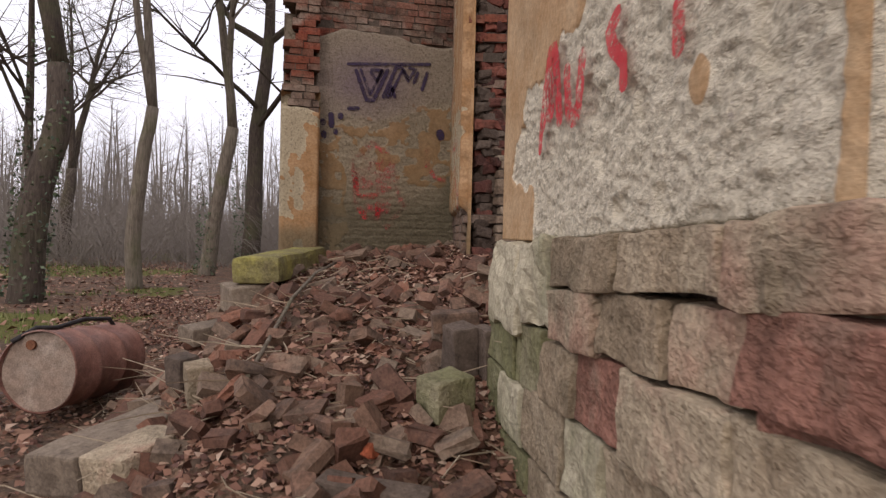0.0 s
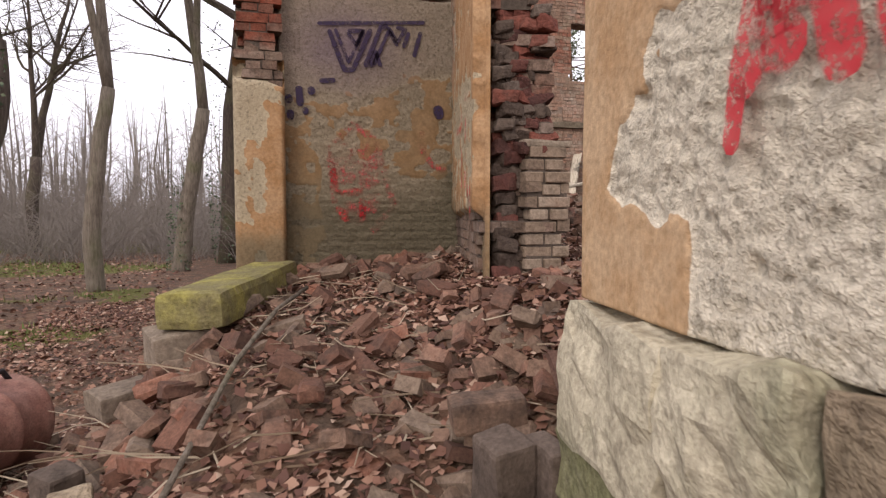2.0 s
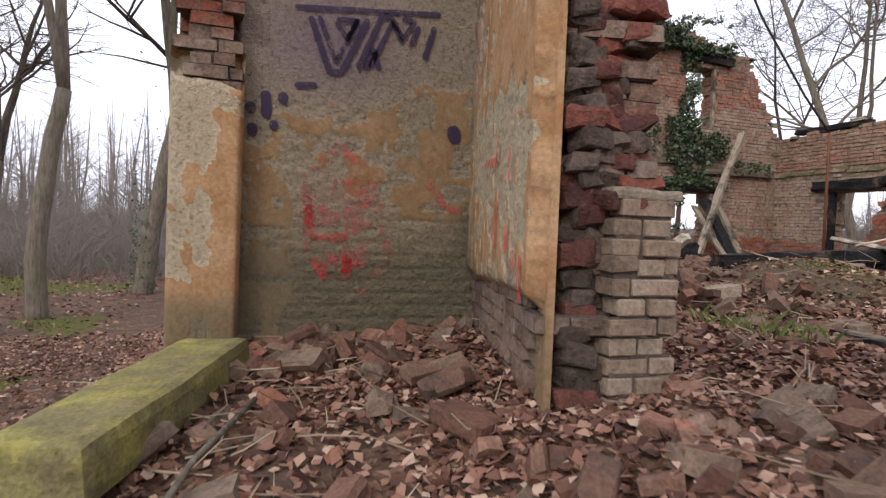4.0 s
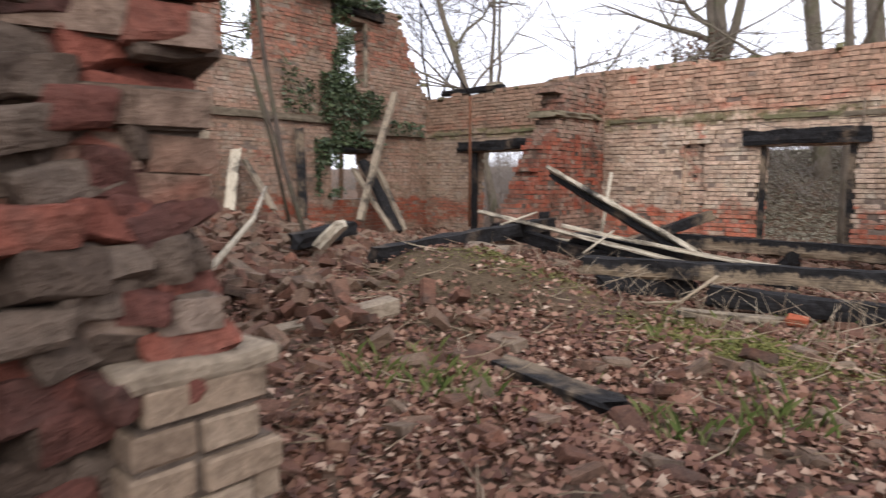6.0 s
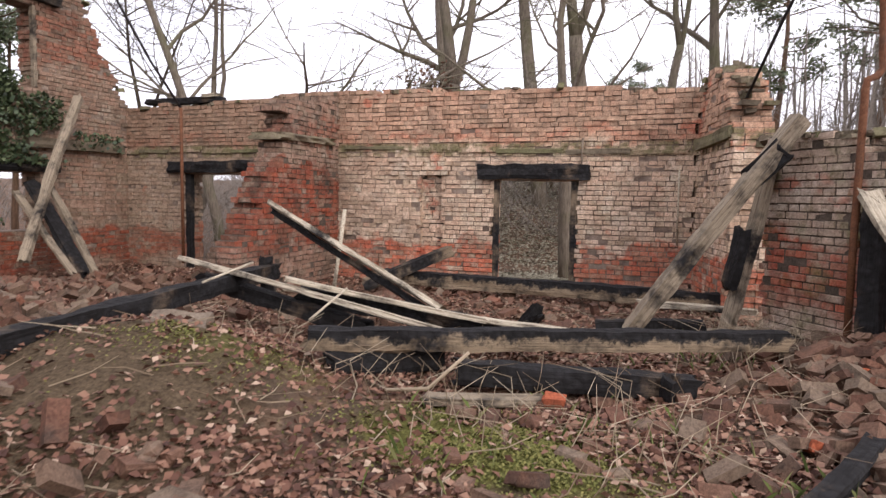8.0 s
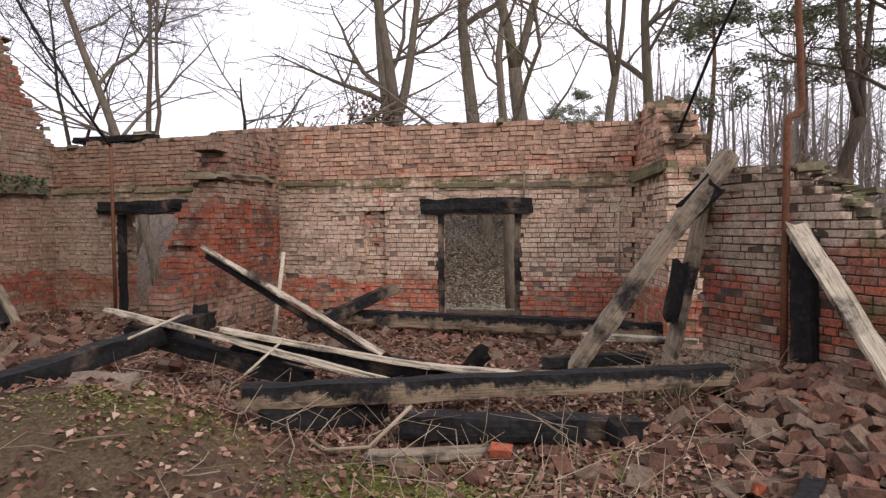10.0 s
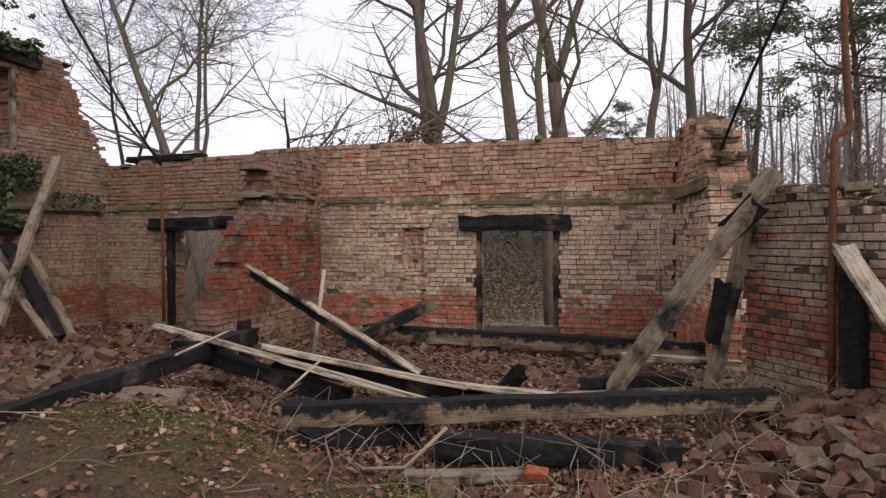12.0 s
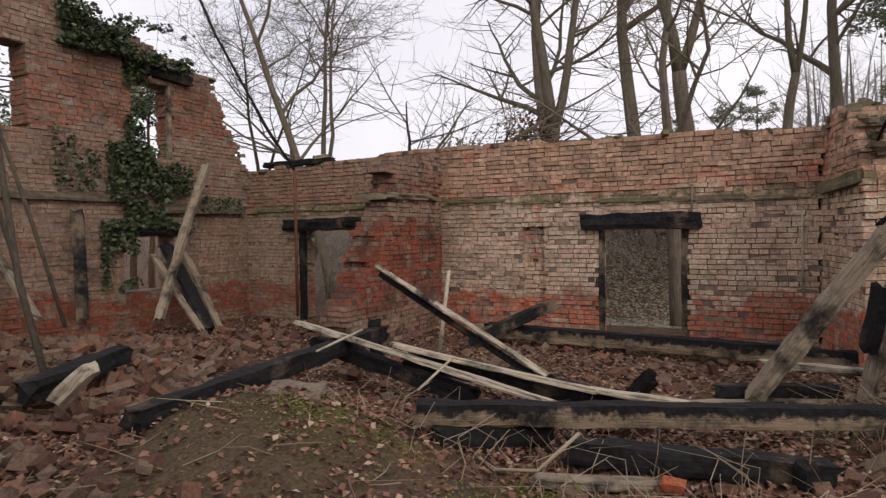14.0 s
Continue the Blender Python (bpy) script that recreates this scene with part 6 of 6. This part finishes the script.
def far_tree(x, y, h, thick, low=0.2, count=17):
    z0 = hz(x, y)
    lean = Vector((wr.gauss(0, 0.05), wr.gauss(0, 0.05), 1)) * h
    base = Vector((x, y, z0 - 0.2))
    rad = thick * wr.uniform(0.7, 1.4) * 0.011 * h
    knee = base + lean * 0.5 + Vector((wr.gauss(0, 0.03 * h), wr.gauss(0, 0.03 * h), 0))
    top = base + lean
    twig(woods, base, knee, rad, 0.65 * rad)
    twig(woods, knee, top, 0.65 * rad, 0.12 * rad)
    for _ in range(count):
        f = wr.uniform(low, 1.0)
        c = base.lerp(knee, 2 * f) if f < 0.5 else knee.lerp(top, 2 * f - 1)
        b, ln = wr.uniform(0, 6.28), h * wr.uniform(0.10, 0.34) * (1.2 - 0.75 * f)
        e = c + Vector((ln * math.cos(b), ln * math.sin(b), ln * wr.uniform(0.25, 1.2)))
        r1 = 0.32 * rad * (1.2 - f)
        twig(woods, c, e, r1, 0.3 * r1)
        for _ in range(3):
            g = c.lerp(e, wr.uniform(0.3, 0.95))
            twig(woods, g, g + Vector((wr.gauss(0, 0.32) * ln, wr.gauss(0, 0.32) * ln, ln * wr.uniform(0.1, 0.6))), 0.3 * r1, 0.12 * r1)


for k in range(1150):
    a = wr.uniform(0, 2 * math.pi) if k < 250 else (wr.uniform(1.50, 2.25) if k < 780 else (wr.uniform(-0.4, 0.9) if k < 920 else wr.uniform(-0.75, -0.06)))
    dist = wr.uniform(24, 95) if k < 920 else wr.uniform(19, 60)
    x, y = 5 + dist * math.cos(a), 5 + dist * math.sin(a)
    if y > 8 and -14 < x < 1.5 and y < 27:
        continue
    tall = 0.07 + 0.15 * wr.random() ** 1.4 if math.cos(a) < 0.6 else 0.05 + 0.07 * wr.random()
    if k >= 920:
        tall = wr.uniform(0.16, 0.33)
    far_tree(x, y, tall * dist, wr.uniform(0.5, 1.3))
for k in range(2100):
    a = wr.uniform(0, 2 * math.pi) if k < 350 else (wr.uniform(1.5, 2.25) if k < 1400 else wr.uniform(-0.6, 0.8))
    dist = wr.uniform(13, 75)
    x, y = 6 + dist * math.cos(a), 6 + dist * math.sin(a)
    if x < 13.6 and y < 14.5 and x > -9 or (-11 < x < 0.9 and 8 < y < 23):
        continue
    z0 = hz(x, y)
    for _ in range(18):
        b, ln = wr.uniform(0, 6.28), wr.uniform(0.5, 2.4) * (1 + dist / 60)
        sp = wr.uniform(0.2, 1.2)
        c = Vector((x + wr.gauss(0, 0.3), y + wr.gauss(0, 0.3), z0 - 0.05))
        e = c + Vector((sp * ln * math.cos(b), sp * ln * math.sin(b), ln * wr.uniform(0.4, 1)))
        m = c.lerp(e, 0.5) + Vector((wr.gauss(0, 0.12), wr.gauss(0, 0.12), 0.15 * ln))
        th = 0.004 + dist * 0.0003
        twig(woods, c, m, th, 0.7 * th)
        twig(woods, m, e, 0.7 * th, 0.3 * th)
link("far_woods", woods.mesh("far_woods", HAZY_WOOD), None, "distant leafless woods and undergrowth, haze put into their pale grey", "woods", kind="stuff")

# fallen limbs beyond the wall, withered leaves on a bush
limb = Soup()
lr = random.Random(8)
for k in range(7):
    p = Vector((16.5 + lr.uniform(-1, 1), 12.2 + lr.uniform(-0.6, 0.6), 3.7 + lr.uniform(-0.2, 0.4)))
    grow([limb, limb], lr, p, Vector((0.1, -1, lr.uniform(0.0, 0.35))), lr.uniform(3.5, 6), 0.075, 1, 3, 0.04)
link("fallen_crown", limb.mesh("fallen_crown", BARK), None, "bare crown of a fallen tree behind the wall", "tree", kind="stuff")
br_pts = np.array([(18.6 + lr.gauss(0, 0.3), 9.5 + lr.gauss(0, 0.32), 5.2 + lr.gauss(0, 0.42)) for _ in range(900)])
link("withered_leaves", leaf_mesh("withered_leaves", br_pts, 0.075, BROWN_LEAF, 5), None, "withered brown oak leaves on twigs", "foliage", kind="stuff")
gr_pts = np.array([(17.5 + lr.gauss(0, 0.4), 10.9 + lr.gauss(0, 0.5), 4.7 + lr.gauss(0, 0.28)) for _ in range(1300)])
link("fallen_needles", leaf_mesh("fallen_needles", gr_pts, 0.055, NEEDLES, 6, 0, 2.5), None, "green needle sprays of a fallen branch", "foliage", kind="stuff")

# ivy on the gable
iv = np.random.RandomState(4)
ivy_pts = []


def ivy_patch(n, x0, x1, z0, z1, depth, thin=0.45):
    while n:
        x, z = iv.uniform(x0, x1), iv.uniform(z0, z1)
        if fbm(x * 2.1, z * 2.1, 3, 3) < thin:
            n -= 0.25
            if n < 0:
                break
            continue
        ivy_pts.append((x, 13.22 - abs(iv.normal(0, depth)), z))
        n -= 1
        if n < 0:
            break


ivy_patch(3200, 8.7, 11.0, 5.75, 6.45, 0.16, 0.40)
ivy_patch(1100, 9.75, 10.15, 3.9, 5.9, 0.08, 0.45)
ivy_patch(2600, 9.4, 11.0, 3.0, 4.4, 0.13, 0.47)
ivy_patch(800, 9.3, 9.9, 2.0, 3.3, 0.09, 0.47)
ivy_patch(300, 8.6, 9.3, 3.6, 4.9, 0.07, 0.5)
ivy_patch(250, 11.2, 12.2, 3.3, 3.6, 0.10, 0.42)
link("ivy", leaf_mesh("ivy", np.array(ivy_pts), 0.055, IVY, 9), None, "dark green ivy climbing the gable wall", "ivy", kind="stuff")

# ---- leaf litter, twigs, grass ----
ll = np.random.RandomState(12)


def scatter(n, x0, x1, y0, y1, weight):
    x, y = ll.uniform(x0, x1, n), ll.uniform(y0, y1, n)
    keep = ll.rand(n) < weight(x, y)
    return x[keep], y[keep]


def litter_weight(x, y):
    w = 0.35 + 0.65 * sstep(0.38, 0.6, fbm(x * 1.4, y * 1.4, 2, 3))
    m = 1.3 * np.exp(-((x - 6.2) / 1.1) ** 2 - ((y - 6.8) / 1.15) ** 2) + 1.2 * np.exp(-((x - 6.35) / 0.5) ** 2 - ((y - 4.6) / 0.8) ** 2)
    w = w * (1 - 0.85 * np.clip(m, 0, 1))
    inside_wall = (x > 12.4) & (x < 12.95) & (y > 3)
    return np.where(inside_wall | ((y > 13.4) & (x > 4)), 0.0, w)


lx, ly = scatter(110000, -2.2, 12.6, 0.6, 13.4, lambda x, y: litter_weight(x, y) * (1 - 0.6 * ((x > -0.3) & (x < 1.7) & (y < 6))))
fx, fy = scatter(52000, 2.6, 9.0, 2.4, 8.6, litter_weight)
gx2, gy2 = scatter(30000, -0.4, 2.5, 0.6, 6.1, litter_weight)
lx, ly = np.concatenate([lx, fx, gx2]), np.concatenate([ly, fy, gy2])
lz = height(lx, ly) + ll.uniform(0.004, 0.035, len(lx))
link("leaf_litter", leaf_mesh("leaf_litter", np.stack([lx, ly, lz], -1), 0.037, LITTER, 2, 0.6), None, "brown and russet fallen leaves", "leaves", kind="stuff")
ox, oy = scatter(8000, -12, -0.8, 2, 26, lambda x, y: 0.8 + 0 * x)
link("leaf_litter", leaf_mesh("leaf_litter", np.stack([ox, oy, height(ox, oy) + 0.015], -1), 0.075, LITTER, 3, 0.75), None, "brown leaves on the forest floor", "leaves", kind="stuff")
sticks = Soup()
sr = random.Random(3)
for k in range(900):
    x, y = (sr.uniform(-0.6, 2.0), sr.uniform(1.2, 6)) if k < 330 else (sr.uniform(2.6, 11), sr.uniform(2.6, 9))
    a, ln = sr.uniform(0, 6.28), sr.uniform(0.1, 0.5)
    z = hz(x, y) + 0.02
    p1 = Vector((x, y, z))
    p2 = p1 + Vector((ln * 0.5 * math.cos(a), ln * 0.5 * math.sin(a), sr.uniform(0, 0.05)))
    p3 = p2 + Vector((ln * 0.5 * math.cos(a + 0.4), ln * 0.5 * math.sin(a + 0.4), sr.uniform(-0.02, 0.08)))
    sticks.add(*tube_rings([p1, p2, p3], [0.005, 0.004, 0.002], 3))
for k in range(300):
    x, y = 7.0 + sr.gauss(0, 0.5), 4.6 + sr.gauss(0, 1.0)
    if k > 150:
        x, y = 9.3 + sr.gauss(0, 0.4), 2.9 + sr.gauss(0, 0.25)
    z = hz(x, y)
    h = sr.uniform(0.12, 0.4)
    sticks.add(*tube_rings([(x, y, z), (x + sr.gauss(0, 0.08), y + sr.gauss(0, 0.08), z + h * 0.6), (x + sr.gauss(0, 0.2), y + sr.gauss(0, 0.2), z + h)], [0.004, 0.003, 0.0015], 3))
link("dry_twigs", sticks.mesh("dry_twigs", DRY), None, "dry twigs and dead stalks on the ground", "twigs", kind="stuff")
mx, my = np.concatenate([ll.normal(6.42, 0.28, 11000), ll.normal(6.75, 0.32, 4500)]), np.concatenate([ll.normal(4.55, 0.42, 11000), ll.normal(6.75, 0.38, 4500)])
keep = fbm(mx * 3.1, my * 3.1, 8, 3) > 0.42
mx, my = mx[keep], my[keep]
link("moss", leaf_mesh("moss", np.stack([mx, my, height(mx, my) + ll.uniform(0.0, 0.02, len(mx))], -1), 0.014, MOSS, 9, 0.5), None, "yellow-green moss cushions on bare soil", "moss", kind="stuff")
bx, by = ll.uniform(15, 25, 100000), ll.uniform(1, 12, 100000)
link("dry_grass", leaf_mesh("dry_grass", np.stack([bx, by, height(bx, by) + ll.uniform(0.0, 0.03, len(bx))], -1), 0.036, BANK_GRASS, 10, 0.9, 2.5), None, "pale dry grass on a bank behind the ruin", "grass", kind="stuff")
tuft = Soup()
for cx, cy, n, sp in ((4.35, 5.75, 90, 0.16), (4.3, 5.25, 70, 0.14), (5.0, 3.95, 60, 0.12), (4.6, 4.2, 40, 0.12), (6.1, 3.1, 60, 0.2), (5.4, 4.3, 30, 0.3), (6.3, 4.6, 30, 0.5), (7.0, 3.9, 60, 0.4), (9.0, 3.3, 80, 0.4)):
    for _ in range(n):
        x, y = cx + sr.gauss(0, sp), cy + sr.gauss(0, sp)
        z, h, a = hz(x, y), sr.uniform(0.04, 0.14), sr.uniform(0, 6.28)
        dx, dy = math.cos(a), math.sin(a)
        w = 0.006
        tuft.add([(x - dy * w, y + dx * w, z), (x + dy * w, y - dx * w, z), (x + dx * h * 0.3, y + dy * h * 0.3, z + h * 0.7), (x + dx * h * 0.7, y + dy * h * 0.7, z + h)], [(0, 1, 2), (0, 2, 3)])
for _ in range(5000):
    x, y = sr.uniform(-11, -1.6), sr.uniform(8, 26)
    if fbm(x / 3 + 9, y / 3, 5, 3) < 0.48:
        continue
    z, h, a = hz(x, y), sr.uniform(0.04, 0.16), sr.uniform(0, 6.28)
    dx, dy = math.cos(a), math.sin(a)
    w = 0.012
    tuft.add([(x - dy * w, y + dx * w, z), (x + dy * w, y - dx * w, z), (x + dx * h * 0.4, y + dy * h * 0.4, z + h)], [(0, 1, 2)])
link("grass", tuft.mesh("grass", GRASS), None, "sparse green grass tufts among leaves", "grass", kind="stuff")
